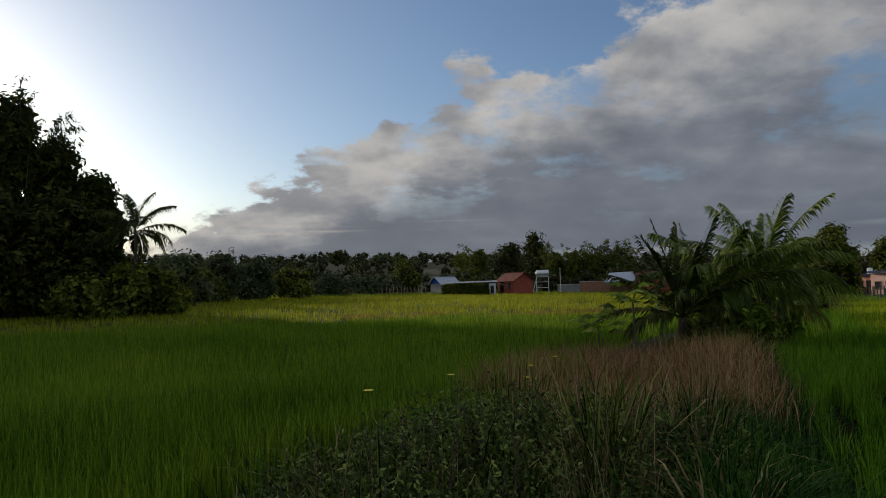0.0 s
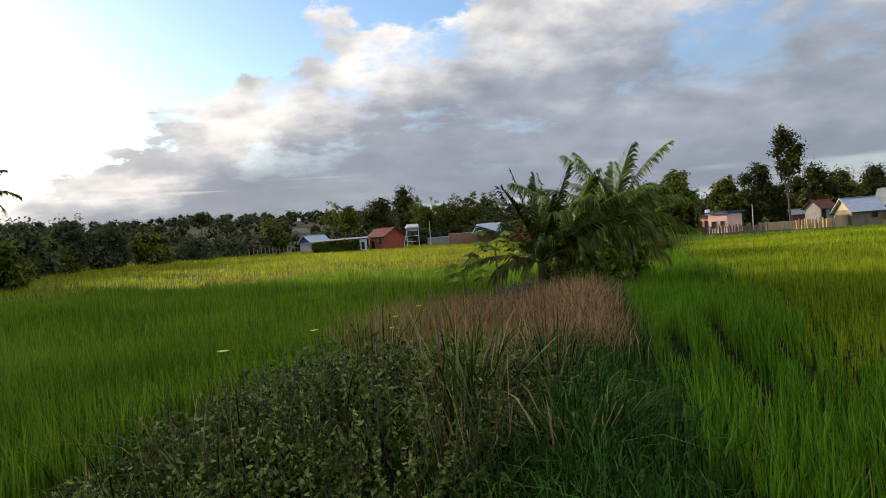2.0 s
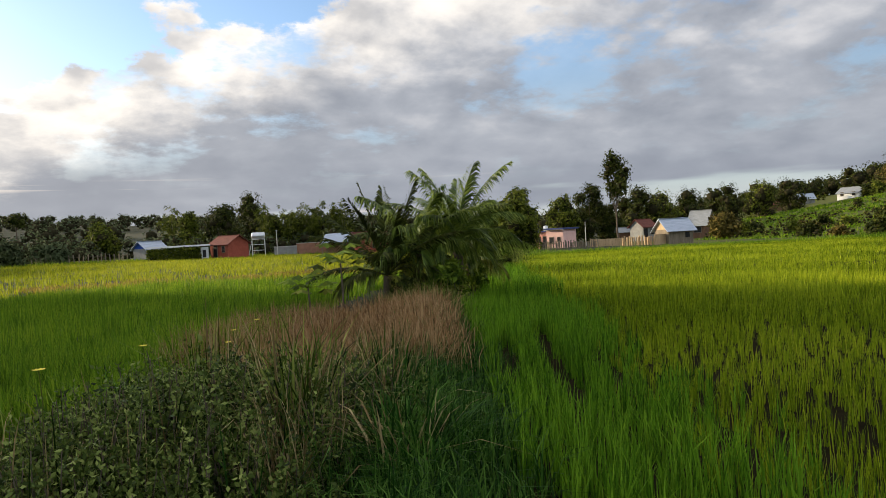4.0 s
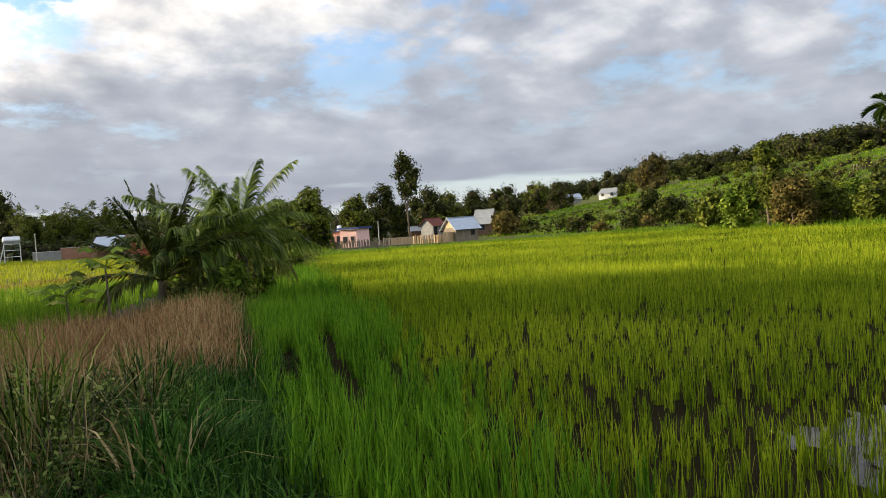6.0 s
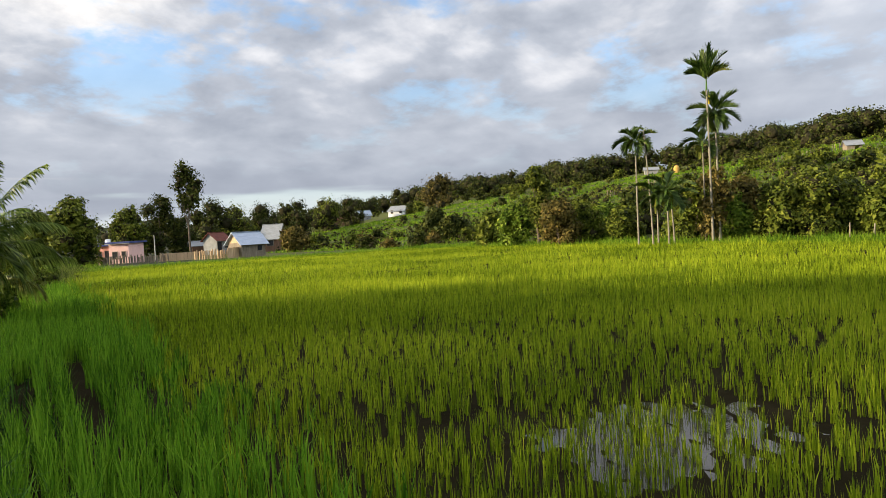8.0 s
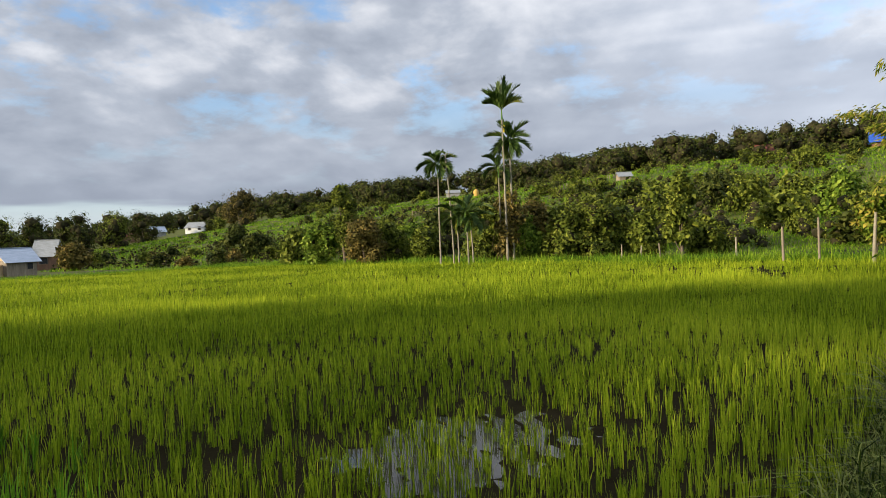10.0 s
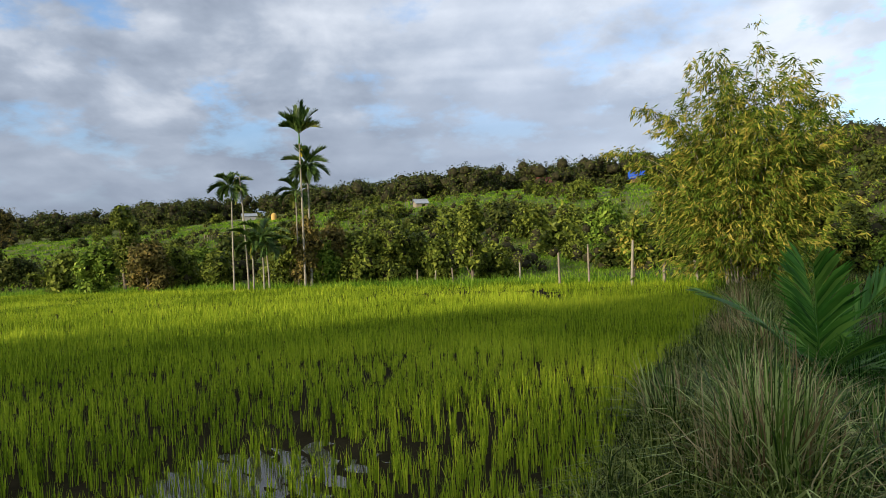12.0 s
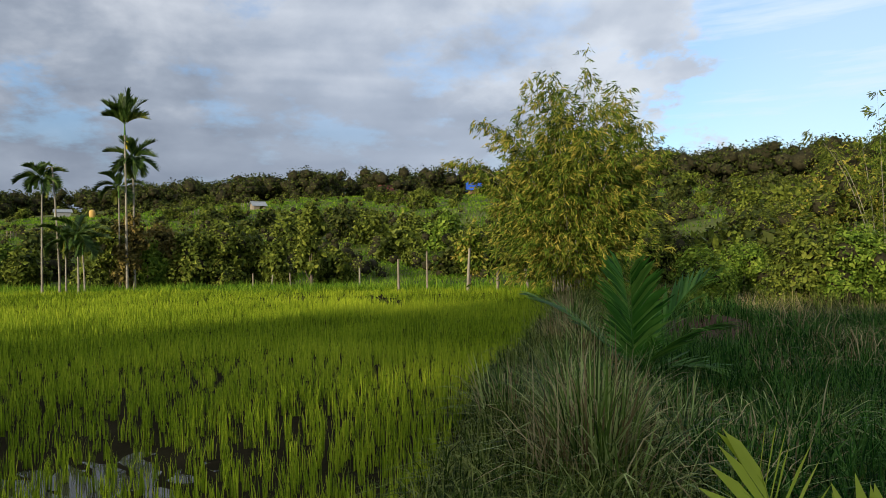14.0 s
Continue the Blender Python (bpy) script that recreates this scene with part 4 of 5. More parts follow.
# the tall dark wood to the west, which shades the near fields
for q, (az, dist, tall, wide) in enumerate([(-31.5, 56, 15.6, 3.6), (-28.6, 55, 12.8, 3.2), (-26.4, 54, 9.8, 2.4), (-35, 57, 17.0, 4.5), (-40, 57, 15.2, 5.2), (-46, 57, 13.0, 5.5), (-53, 56, 14.0, 5.5), (-61, 56, 13.5, 5.5), (-29.0, 51, 7.0, 3.6), (-33.0, 50, 8.0, 4.0), (-27.0, 56, 6.5, 2.6)]):
    tree(*place(az, dist), tall, wide, "tall dark evergreen tree at the edge of the paddy", LEAF_DARK, seed=q, count=9500 if q in (0, 1, 2, 3, 8, 9, 10) else 8000, leaf=0.36 if q in (0, 1, 2, 3, 8, 9, 10) else 0.55, low=0.04, lumps=20, squash=1.0, group="trees of the western wood")
# dark leaf colour here stands in for the palm being seen against the sun
palm(*place(-23.8, 48), 5.4, "backlit coconut palm beside the dark wood", name="coconut_palm", fronds=20, length=2.9, leaflet=0.95, pairs=52, width=0.07, seed=3, hang=2.0, lifts=(86, -15), droop=(50, 85), bark=BARK, material=LEAF_DARK, old=LEAF_DARK, olds=0)
for q, (az, dist, tall, wide, mat) in enumerate([(-20.2, 68, 4.4, 3.8, LEAF_HAZE), (-17.3, 78, 5.0, 3.8, LEAF_HAZE), (-15.0, 82, 4.4, 3.4, LEAF_HAZE), (-12.2, 86, 3.4, 3.6, LEAF_MID), (-22.2, 60, 2.6, 3.0, LEAF_MID), (-26.5, 46, 2.0, 3.0, LEAF_MID), (-24.6, 46.5, 3.0, 2.4, LEAF_MID), (-22.6, 47.5, 2.8, 2.2, LEAF_MID), (-18.8, 74, 3.0, 3.0, LEAF_MID), (-9.5, 94, 2.6, 3.0, LEAF_HAZE), (-6.5, 100, 2.4, 3.0, LEAF_HAZE)]):
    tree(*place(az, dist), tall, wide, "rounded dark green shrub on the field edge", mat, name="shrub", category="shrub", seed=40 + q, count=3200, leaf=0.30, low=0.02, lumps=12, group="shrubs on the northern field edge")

# coconut clump on the bank
COCO = dict(name="coconut_palm", bark=BARK, fold=0.12, group="coconut palms on the bank")
for az, dist, stem, fr, ln, leaflet, width, mat, lifts, droop, hang, sd, lab in (
        (25.3, 17.2, 1.50, 26, 1.95, 0.66, 0.036, LEAF_PALM, (88, 5), (25, 100), 1.7, 4, "young coconut palm with a full glossy crown on the bank"),
        (21.9, 16.8, 1.05, 22, 1.85, 0.66, 0.036, LEAF_PALM, (86, -5), (40, 105), 2.0, 2, "young coconut palm leaning among its neighbours"),
        (26.2, 18.6, 0.90, 11, 1.6, 0.62, 0.036, LEAF_PALM, (80, 10), (40, 90), 2.0, 9, "young coconut palm with long drooping fronds on the bank"),
        (19.4, 16.3, 0.75, 20, 2.1, 0.55, 0.040, LEAF_DARK, (78, 5), (6, 75), 1.4, 8, "dark spiky young coconut palm with stiff fronds")):
    coco = palm(*place(az, dist), stem, lab, fronds=fr, length=ln, leaflet=leaflet, width=width, material=mat, thick=0.14, lifts=lifts, droop=droop, olds=2, hang=hang, spread=54, pairs=64, seed=sd, **COCO)
    coco.matrix_world = coco.matrix_world @ pose(0, 0, 0, 0, 0, 165 if mat is LEAF_DARK else 0)
for q, (az, dist, tall, wide, mat) in enumerate([(23.4, 15.8, 0.75, 0.45, LEAF_LIGHT), (25.0, 16.2, 1.05, 0.5, LEAF_LIGHT), (26.6, 18.5, 0.8, 0.5, LEAF_LIGHT), (27.0, 22, 1.0, 0.8, LEAF_LIGHT), (21.0, 15.4, 0.55, 0.5, LEAF_DARK), (27.4, 26, 0.9, 0.9, LEAF_MID), (28.0, 32, 0.9, 1.0, LEAF_MID), (28.4, 38, 0.8, 1.1, LEAF_LIGHT)]):
    tree(*place(az, dist), tall, wide, "leafy shrub at the foot of the coconut palms", mat, name="shrub", category="shrub", seed=140 + q, count=1700, leaf=0.085, low=0.05, lumps=8, group="shrubs along the bank")


def papaya(x, y, stem, label, seed, n=11):
    r = np.random.RandomState(seed)
    ob = thing("papaya_plant", x, y, label, "plant")
    v, f = tubes([[(0, 0, -0.05, 0.026), (0.02, 0.01, stem * 0.5, 0.022), (0, 0, stem, 0.016)]], 7)
    part("stem", mesh_from("stem", v, f, [BARK], soft=True), ob)
    for q in range(n):
        lift = radians(60 - 75 * q / n)
        reach = r.uniform(0.35, 0.6)
        tip = np.array([math.cos(lift) * reach, 0, math.sin(lift) * reach])
        v, f = tubes([[(0, 0, 0, 0.008), (*(tip * 0.5 + (0, 0, 0.04)), 0.006), (*tip, 0.004)]], 4)
        tri = np.concatenate([f[:, [0, 1, 2]], f[:, [0, 2, 3]]])
        m = 7
        a = np.linspace(-2.2, 2.2, m)
        dv = np.stack([np.cos(a), np.sin(a), -0.25 - 0.15 * np.abs(a)], -1) * (0.30 * (1 - 0.12 * np.abs(a)))[:, None]
        sv = np.stack([-np.sin(a), np.cos(a), 0 * a], -1) * 0.065
        cv = np.tile(tip, (m, 1))
        lv = np.stack([cv, cv + dv * 0.6 + sv, cv + dv, cv + dv * 0.6 - sv], 1).reshape(-1, 3)
        lf = (np.arange(m)[:, None, None] * 4 + np.array([(0, 1, 2), (0, 2, 3)])).reshape(-1, 3)
        vv, ff = join([(v, tri), (lv, lf)])
        leaf = part("leaf", mesh_from("leaf", vv, ff, [LEAF_LIGHT if q < 7 else LEAF_MID]), ob)
        leaf.matrix_local = pose(0, 0, stem, 0, 0, q * 137.5)
    return ob


papaya(*place(15.6, 14.2), 1.25, "slender papaya plant with lobed leaves", 1)
papaya(*place(12.8, 14.6), 0.75, "small papaya plant in front of the rice", 2, 9)

# areca palms at the far side
ARECA = dict(name="areca_palm", material=LEAF_ARECA, width=0.10, pairs=40, hang=0.35, crownshaft=True, group="areca palms at the field edge", fold=0.75, olds=1, spread=55)
tall_areca = palm(*place(79.7, 40), 8.2, "tall slender areca palm with pale trunk", fronds=16, length=1.40, leaflet=0.72, seed=11, thick=0.055, lifts=(89, 38), droop=(10, 60), lean=0.02, **ARECA)
palm(*place(80.2, 40.6), 6.6, "areca palm standing close against a taller one", fronds=20, length=1.15, leaflet=0.66, seed=12, thick=0.055, lifts=(86, -72), droop=(25, 60), lean=0.01, **ARECA)
palm(*place(74.2, 40), 5.3, "slender areca palm with a small dark crown", fronds=14, length=1.05, leaflet=0.55, seed=13, thick=0.045, lifts=(75, -35), droop=(50, 85), lean=0.02, **ARECA)
palm(*place(75.3, 40), 6.3, "areca palm with a nearly bare top", name="areca_palm", fronds=4, length=0.5, leaflet=0.3, pairs=10, width=0.08, seed=14, thick=0.042, lifts=(60, 0), lean=0.06, group="areca palms at the field edge")
v, f = tubes([[(0.05, 0, 7.72, 0.03), (0.16, -0.02, 7.80, 0.10), (0.30, -0.04, 7.70, 0.11), (0.40, -0.05, 7.50, 0.04)]], 8)
part("fruit_sheath", mesh_from("fruit_sheath", v, f, [YELLOW], soft=True), tall_areca, "yellow-orange sheath under the crown").matrix_local = pose(0, 0, 0, 0, 0, 10)
for q, (az, stem) in enumerate([(75.7, 2.2), (76.5, 2.5), (76.9, 2.0), (79.2, 5.0)]):
    palm(*place(az, 39.6 + (q == 3)), stem, "short areca palm in the row", fronds=9, length=1.25, leaflet=0.5, seed=20 + q, thick=0.042, lifts=(75, -30), lean=0.04, **ARECA)

# single trees and bushes: bearing, distance, height, width, leaf, crown base
for q, (az, dist, tall, wide, mat, low, lab) in enumerate([
        (5.7, 122, 8.6, 4.4, LEAF_DARK, 0.05, "broad dark tree behind the village houses"),
        (8.2, 140, 11.5, 4.6, LEAF_DARK, 0.35, "tall dark tree behind the village houses"),
        (3.4, 118, 7.2, 2.8, LEAF_MID, 0.05, "leafy tree beside a blue-roofed house"),
        (-3.0, 125, 5.6, 4.0, LEAF_MID, 0.1, "rounded tree in front of the wooded ridge"),
        (9.6, 132, 6.4, 3.6, LEAF_DARK, 0.02, "dark bushy tree behind a brick wall"),
        (11.5, 134, 6.2, 3.8, LEAF_DARK, 0.02, "dark bushy tree behind a brick wall"),
        (13.6, 134, 6.2, 3.8, LEAF_DARK, 0.02, "dark bushy tree behind a brick wall"),
        (15.6, 134, 5.0, 3.6, LEAF_DARK, 0.02, "dark bushy tree behind a brick wall"),
        (30.0, 78, 7.0, 3.3, LEAF_MID, 0.05, "leafy green tree behind the coconut palms"),
        (27.6, 80, 5.6, 3.0, LEAF_MID, 0.05, "leafy green tree behind the coconut palms"),
        (33.4, 112, 7.6, 3.4, LEAF_MID, 0.12, "green tree behind a pink house"),
        (35.6, 115, 9.4, 3.4, LEAF_DARK, 0.05, "dense dark tree behind a pink house"),
        (37.2, 118, 6.0, 2.8, LEAF_DARK, 0.05, "small dark tree behind a fence"),
        (39.2, 135, 9.0, 5.4, LEAF_DARK, 0.15, "dark tree behind small houses"),
        (41.3, 145, 8.0, 6.0, LEAF_MID, 0.0, "dark tree behind small houses"),
        (43.4, 150, 8.0, 6.0, LEAF_DARK, 0.0, "dark tree behind a wooden hut"),
        (46.0, 165, 8.5, 6.6, LEAF_DARK, 0.0, "dark tree on the wooded slope"),
        (48.2, 180, 8.0, 6.6, LEAF_MID, 0.0, "dark tree on the wooded slope"),
        (50.4, 195, 7.5, 6.6, LEAF_DARK, 0.0, "dark tree on the wooded slope"),
        (45.9, 95, 3.0, 2.0, LEAF_RUST, 0.25, "small rusty-leaved tree on the slope"),
        (57.5, 190, 9.0, 7.0, LEAF_RUST, 0.1, "wide reddish tree near the top of the slope"),
        (57.4, 85, 3.4, 2.4, LEAF_DARK, 0.02, "round dark bush on the slope"),
        (59.2, 80, 2.4, 2.2, LEAF_DARK, 0.02, "round dark bush on the slope"),
        (67.8, 48, 3.1, 1.8, LEAF_RUST, 0.03, "rusty-leaved bush at the field edge"),
        (66.2, 52, 6.0, 1.1, LEAF_MID, 0.25, "tall thin green tree at the field edge"),
        (64.6, 54, 3.4, 1.9, LEAF_LIGHT, 0.02, "green bush at the field edge"),
        (69.6, 50, 2.8, 1.7, LEAF_MID, 0.03, "green bush at the field edge"),
        (71.5, 52, 2.4, 1.7, LEAF_LIGHT, 0.02, "green bush at the field edge"),
        (62.4, 60, 2.6, 1.7, LEAF_MID, 0.02, "green bush at the field edge"),
        (73.0, 48, 2.2, 1.6, LEAF_MID, 0.02, "green bush behind the areca palms"),
        (82.0, 43, 3.4, 1.6, LEAF_RUST, 0.05, "thin brownish bush round the areca palms"),
        (81.0, 42, 2.6, 1.2, LEAF_LIGHT, 0.05, "thin brownish bush round the areca palms"),
        (78.5, 43.5, 3.4, 1.6, LEAF_MID, 0.03, "green bush behind the areca palms"),
        (84.3, 42.5, 3.2, 2.0, LEAF_MID, 0.0, "broad mango bush with drooping leaves"),
        (86.6, 43, 3.4, 2.1, LEAF_MID, 0.0, "broad mango bush with drooping leaves"),
        (88.6, 44, 2.6, 1.7, LEAF_MID, 0.0, "broad mango bush with drooping leaves"),
        (90.6, 39, 2.4, 1.0, LEAF_MID, 0.25, "small tree with thin reddish stems"),
        (93.3, 38, 4.6, 0.9, LEAF_MID, 0.25, "thin sparse tree at the field edge"),
        (95.2, 42, 1.8, 1.4, LEAF_MID, 0.0, "low green bush behind the fence"),
        (98.0, 72, 3.0, 2.6, LEAF_MID, 0.0, "large dark coffee bush on the slope"),
        (101.0, 70, 3.0, 2.4, LEAF_MID, 0.0, "large dark coffee bush on the slope"),
        (96.0, 80, 3.2, 2.6, LEAF_DARK, 0.0, "large dark coffee bush on the slope"),
        (104.0, 64, 3.0, 2.2, LEAF_LIGHT, 0.0, "feathery grey-green bush on the slope"),
        (106.2, 34, 2.6, 0.7, LEAF_BAMBOO, 0.45, "thin yellowing sapling beside a fence post"),
        (108.6, 45, 2.6, 1.8, LEAF_MID, 0.0, "green bush behind the fence"),
        (124.4, 24, 1.5, 1.3, LEAF_LIGHT, 0.03, "yellow-green bush beyond the bank"),
        (127.0, 30, 1.6, 1.8, LEAF_LIGHT, 0.0, "bright green bush beyond the bank"),
        (122.0, 36, 2.0, 2.2, LEAF_MID, 0.0, "bright green bush beyond the bank"),
        (131.2, 25, 2.5, 1.6, LEAF_MID, 0.0, "deep green bush beyond the bank"),
        (134.5, 25, 2.1, 1.8, LEAF_LIGHT, 0.0, "bright green bush beyond the bank"),
        (130.0, 42, 3.0, 2.8, LEAF_MID, 0.05, "tall yellow-green tree on the slope"),
        (134.2, 38, 5.6, 3.2, LEAF_BAMBOO, 0.05, "tall yellow-green tree on the slope"),
        (138.2, 34, 6.6, 3.2, LEAF_LIGHT, 0.05, "tall yellow-green tree on the slope")]):
    small = dist < 60
    tree(*place(az, dist), tall, wide, lab, mat, seed=100 + q, count=(7000 + 2200 * int(wide) if az > 120 else 4400 + 700 * int(wide)) if small else 4400, leaf=0.10 if az > 120 else 0.175 if small else 0.30, low=low, lumps=18, squash=0.9)

tree(*place(79.9, 40.9), 4.4, 1.25, "brownish climber round the areca trunks", LEAF_RUST, name="climber", category="climber", seed=61, count=2200, leaf=0.17, low=0.05, lumps=9, thick=0.04)
r = np.random.RandomState(19)
for q in range(34):
    az = r.uniform(44.5, 66)
    dist = np.interp(az, [30, 42, 48, 56, 66, 74], [150, 110, 92, 70, 62, 46]) * r.uniform(1.0, 1.35)
    tree(*place(az, dist), r.uniform(0.7, 1.7), r.uniform(0.8, 1.5), "low green shrub on the foot of the slope", (LEAF_MID, LEAF_DARK, LEAF_MID, LEAF_RUST)[q % 4], name="shrub", category="shrub", seed=500 + q, count=900, leaf=0.24, low=0.0, lumps=7, group="shrubs on the foot of the slope")
# tall bare-stemmed tree over the village
tree(*place(37.9, 105), 13.8, 2.7, "tall slender tree with a narrow open crown", LEAF_DARK, BARK, seed=60, count=2300, leaf=0.32, low=0.56, lumps=14, thick=0.16, squash=1.1)

tree(*place(-8.3, 400), 13.0, 6.5, "lone umbrella-shaped tree on the far ridge", LEAF_DARK, seed=66, count=900, leaf=1.0, low=0.72, lumps=8, thick=0.35)
# woods far off
rng = np.random.RandomState(77)


def woods(name, spots, tall, wide, leaf, per, material, label, low=0.0, count=6):
    """Many crowns in one mesh: ragged masses with small leaves over their skins."""
    sets, inner = [], []
    for x, y in spots:
        h = tall * rng.uniform(0.65, 1.25)
        lo = lobes(h, wide * rng.uniform(0.8, 1.3), count, rng, low) + (x, y, z_at(x, y), 0)
        w = rng.choice(count, per)
        dd = rng.normal(size=(per, 3))
        dd[:, 2] = np.abs(dd[:, 2]) * 1.2 - 0.4
        dd /= np.linalg.norm(dd, axis=1, keepdims=True)
        c = lo[w, :3] + dd * (lo[w, 3] * rng.uniform(0.60, 1.02, per))[:, None] * (1, 1, 0.85)
        sets.append(leaves(c, leaf * rng.uniform(0.6, 1.3, per) * min(1.0, 0.35 + math.hypot(x, y) / 320), rng, None, 0.8, 0.1, dd + (0, 0, 0.25)))
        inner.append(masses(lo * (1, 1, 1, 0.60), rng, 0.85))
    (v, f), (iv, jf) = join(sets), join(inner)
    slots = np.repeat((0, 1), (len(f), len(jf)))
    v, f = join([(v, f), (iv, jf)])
    return tagged(new(name, mesh_from(name, v, f, [material, CROWN_SHADE], slots)), label, "trees", kind="stuff")


TOP_AZ, TOP_R = [30, 45, 52, 60, 70, 80, 92, 105, 121, 137, 160], [380, 330, 300, 270, 250, 240, 215, 200, 170, 150, 140]
FOOT_AZ, FOOT_R = [30, 42, 48, 56, 66, 74, 90, 110, 120, 140], [150, 110, 92, 70, 62, 46, 42, 36, 34, 30]
az, r = rng.uniform(-45, 45, 620), np.sqrt(rng.uniform(0, 1, 620)) * 500 + 150
woods("far_trees", [place(a, q) for a, q in zip(az, r)], 8, 7.0, 1.0, 130, LEAF_HAZE, "dark woods covering the far ridge")
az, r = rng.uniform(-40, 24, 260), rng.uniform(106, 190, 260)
woods("far_shrubs", [place(a, q) for a, q in zip(az, r)], 3.2, 3.4, 0.55, 130, LEAF_HAZE, "low green trees and shrubs behind the village", count=4)
# clearings round the houses on the hill: bearing, half width, from, to
CLEAR = ((54.1, 0.7, 165, 206), (74.8, 1.2, 120, 196), (76.8, 0.6, 100, 174), (99.1, 0.8, 150, 186), (106.4, 1.0, 130, 176), (88.9, 0.8, 105, 150))


def hides(a, d):
    return any(abs(a - c) < half and lo < d < hi for c, half, lo, hi in CLEAR)


az = rng.uniform(44, 142, 480)
r = np.interp(az, TOP_AZ, TOP_R) * rng.uniform(0.86, 1.04, 480)
woods("ridge_trees", [place(a, q) for a, q in zip(az, r) if not hides(a, q)], 6.2, 6.0, 0.62, 420, LEAF_DARK, "dark trees along the top of the hill")
az = rng.uniform(52, 142, 1000)
r = np.interp(az, FOOT_AZ, FOOT_R) * 1.12 + (np.interp(az, TOP_AZ, TOP_R) * 0.88 - np.interp(az, FOOT_AZ, FOOT_R)) * rng.uniform(0, 1, 1000) ** 1.2
ok = ~((az > 96) & (az < 112) & (rng.uniform(0, 1, 1000) < 0.65))
rel = (r - np.interp(az, FOOT_AZ, FOOT_R)) / (np.interp(az, TOP_AZ, TOP_R) - np.interp(az, FOOT_AZ, FOOT_R))
ok &= ~((rel > 0.50) & (rel < 0.60) & (az < 95)) & ~((az < 64) & (rel < 0.55) & (rng.uniform(0, 1, 1000) < 0.8))
woods("hill_shrubs", [place(a, q) for a, q in zip(az[ok], r[ok]) if not hides(a, q)], 1.5, 1.7, 0.30, 130, LEAF_MID, "thick green shrubs over the hillside", count=3)
az, rel = rng.uniform(44, 67, 520), np.floor(rng.uniform(0, 9, 520)) / 9 + rng.normal(0, 0.012, 520)
r = np.interp(az, FOOT_AZ, FOOT_R) * 1.02 + 70 * rel
woods("slope_shrubs", [place(a, q) for a, q in zip(az, r)], 0.75, 0.75, 0.2, 26, LEAF_MID, "low shrubs in rows over the open slope", count=2)

# coffee bushes over the slope
protos = []
for q in range(4):
    lo = lobes(2.1, 1.6, 9, rng, 0.02)
    protos.append((trunk_mesh("trunk", 2.3, 0.05, lo, BARK, rng, limbs=3), crown_mesh("crown", lo, 900, 0.30, (LEAF_MID, LEAF_DARK, LEAF_DARK, LEAF_MID)[q], rng)))
made = 0
while made < 295:
    a, r = rng.uniform(46, 142), rng.uniform(0, 1)
    foot, top = np.interp(a, FOOT_AZ, FOOT_R), np.interp(a, TOP_AZ, TOP_R)
    dist = foot * 1.06 + (top - foot) * r
    if (a < 64 and r < 0.5 and rng.uniform() < 0.9) or (0.5 < r < 0.7 and 62 < a < 95 and rng.uniform() < 0.75) or (96 < a < 112 and r < 0.6 and rng.uniform() < 0.6) or hides(a, dist):
        continue
    x, y = place(a, dist)
    tm, cm = protos[made % 4]
    ob = thing("coffee_bush", x, y, "rounded green coffee bush on the hillside", "bush", "coffee bushes on the hillside", turn=rng.uniform(0, 360))
    s = rng.uniform(0.7, 1.35)
    ob.scale = (s, s, s * rng.uniform(0.85, 1.1))
    part("trunk", tm, ob)
    part("crown", cm, ob)
    made += 1


# ---- bamboo at the end of the bank ----
def bamboo(x, y, culms, low, high, leaf, sprays, label, seed, material=LEAF_BAMBOO, lean=(0.04, 0.80), branch=0.75, shrink=0.32):
    """Arching culms with drooping fans of long leaves on short side twigs."""
    r = np.random.RandomState(seed)
    ob = thing("bamboo", x, y, label, "bamboo")
    lines, spots, ways = [], [], []
    for q in range(culms):
        a, ln, tall = r.uniform(0, 6.28), r.uniform(*lean), r.uniform(low, high)
        tall = tall * (1 - shrink * ln)
        k = np.linspace(0, 1, 12)
        reach = ln * tall * k ** 1.7 * 0.62
        z = tall * (k - 0.36 * ln * k ** 4)
        r0 = r.uniform(0.05, 0.7)
        px, py = math.cos(a) * (r0 + reach), math.sin(a) * (r0 + reach)
        lines.append(np.stack([px, py, z - 0.1, 0.026 * (1.05 - k)], -1))
        n = sprays
        t = r.uniform(0.06, 1, n) ** 0.8
        c = np.stack([np.interp(t, k, px), np.interp(t, k, py), np.interp(t, k, z)], -1)
        b = r.normal(size=(n, 3))
        b[:, :2] += np.array([math.cos(a), math.sin(a)]) * 0.5
        b[:, 2] = np.abs(b[:, 2]) * 0.35 - 0.30
        c = c + b * (branch * (1.15 - t))[:, None]
        w = b / np.linalg.norm(b, axis=1, keepdims=True)
        w[:, 2] -= 0.75
        spots.append((c[:, None] + r.normal(0, leaf * 0.22, (n, 9, 3))).reshape(-1, 3))
        ways.append(np.repeat(w, 9, 0))
    for line in lines:
        part("culm", mesh_from("culm", *tubes([line], 5), [BARK_PALE]), ob)
    spots, ways = np.concatenate(spots), np.concatenate(ways)
    spots[:, 2] = np.maximum(spots[:, 2], 0.25)
    v, f = leaves(spots, leaf * r.uniform(0.6, 1.2, len(spots)), r, ways * 1.7, 0.19, 0.2)
    part("foliage", mesh_from("foliage", v, f, [material]), ob)
    return ob


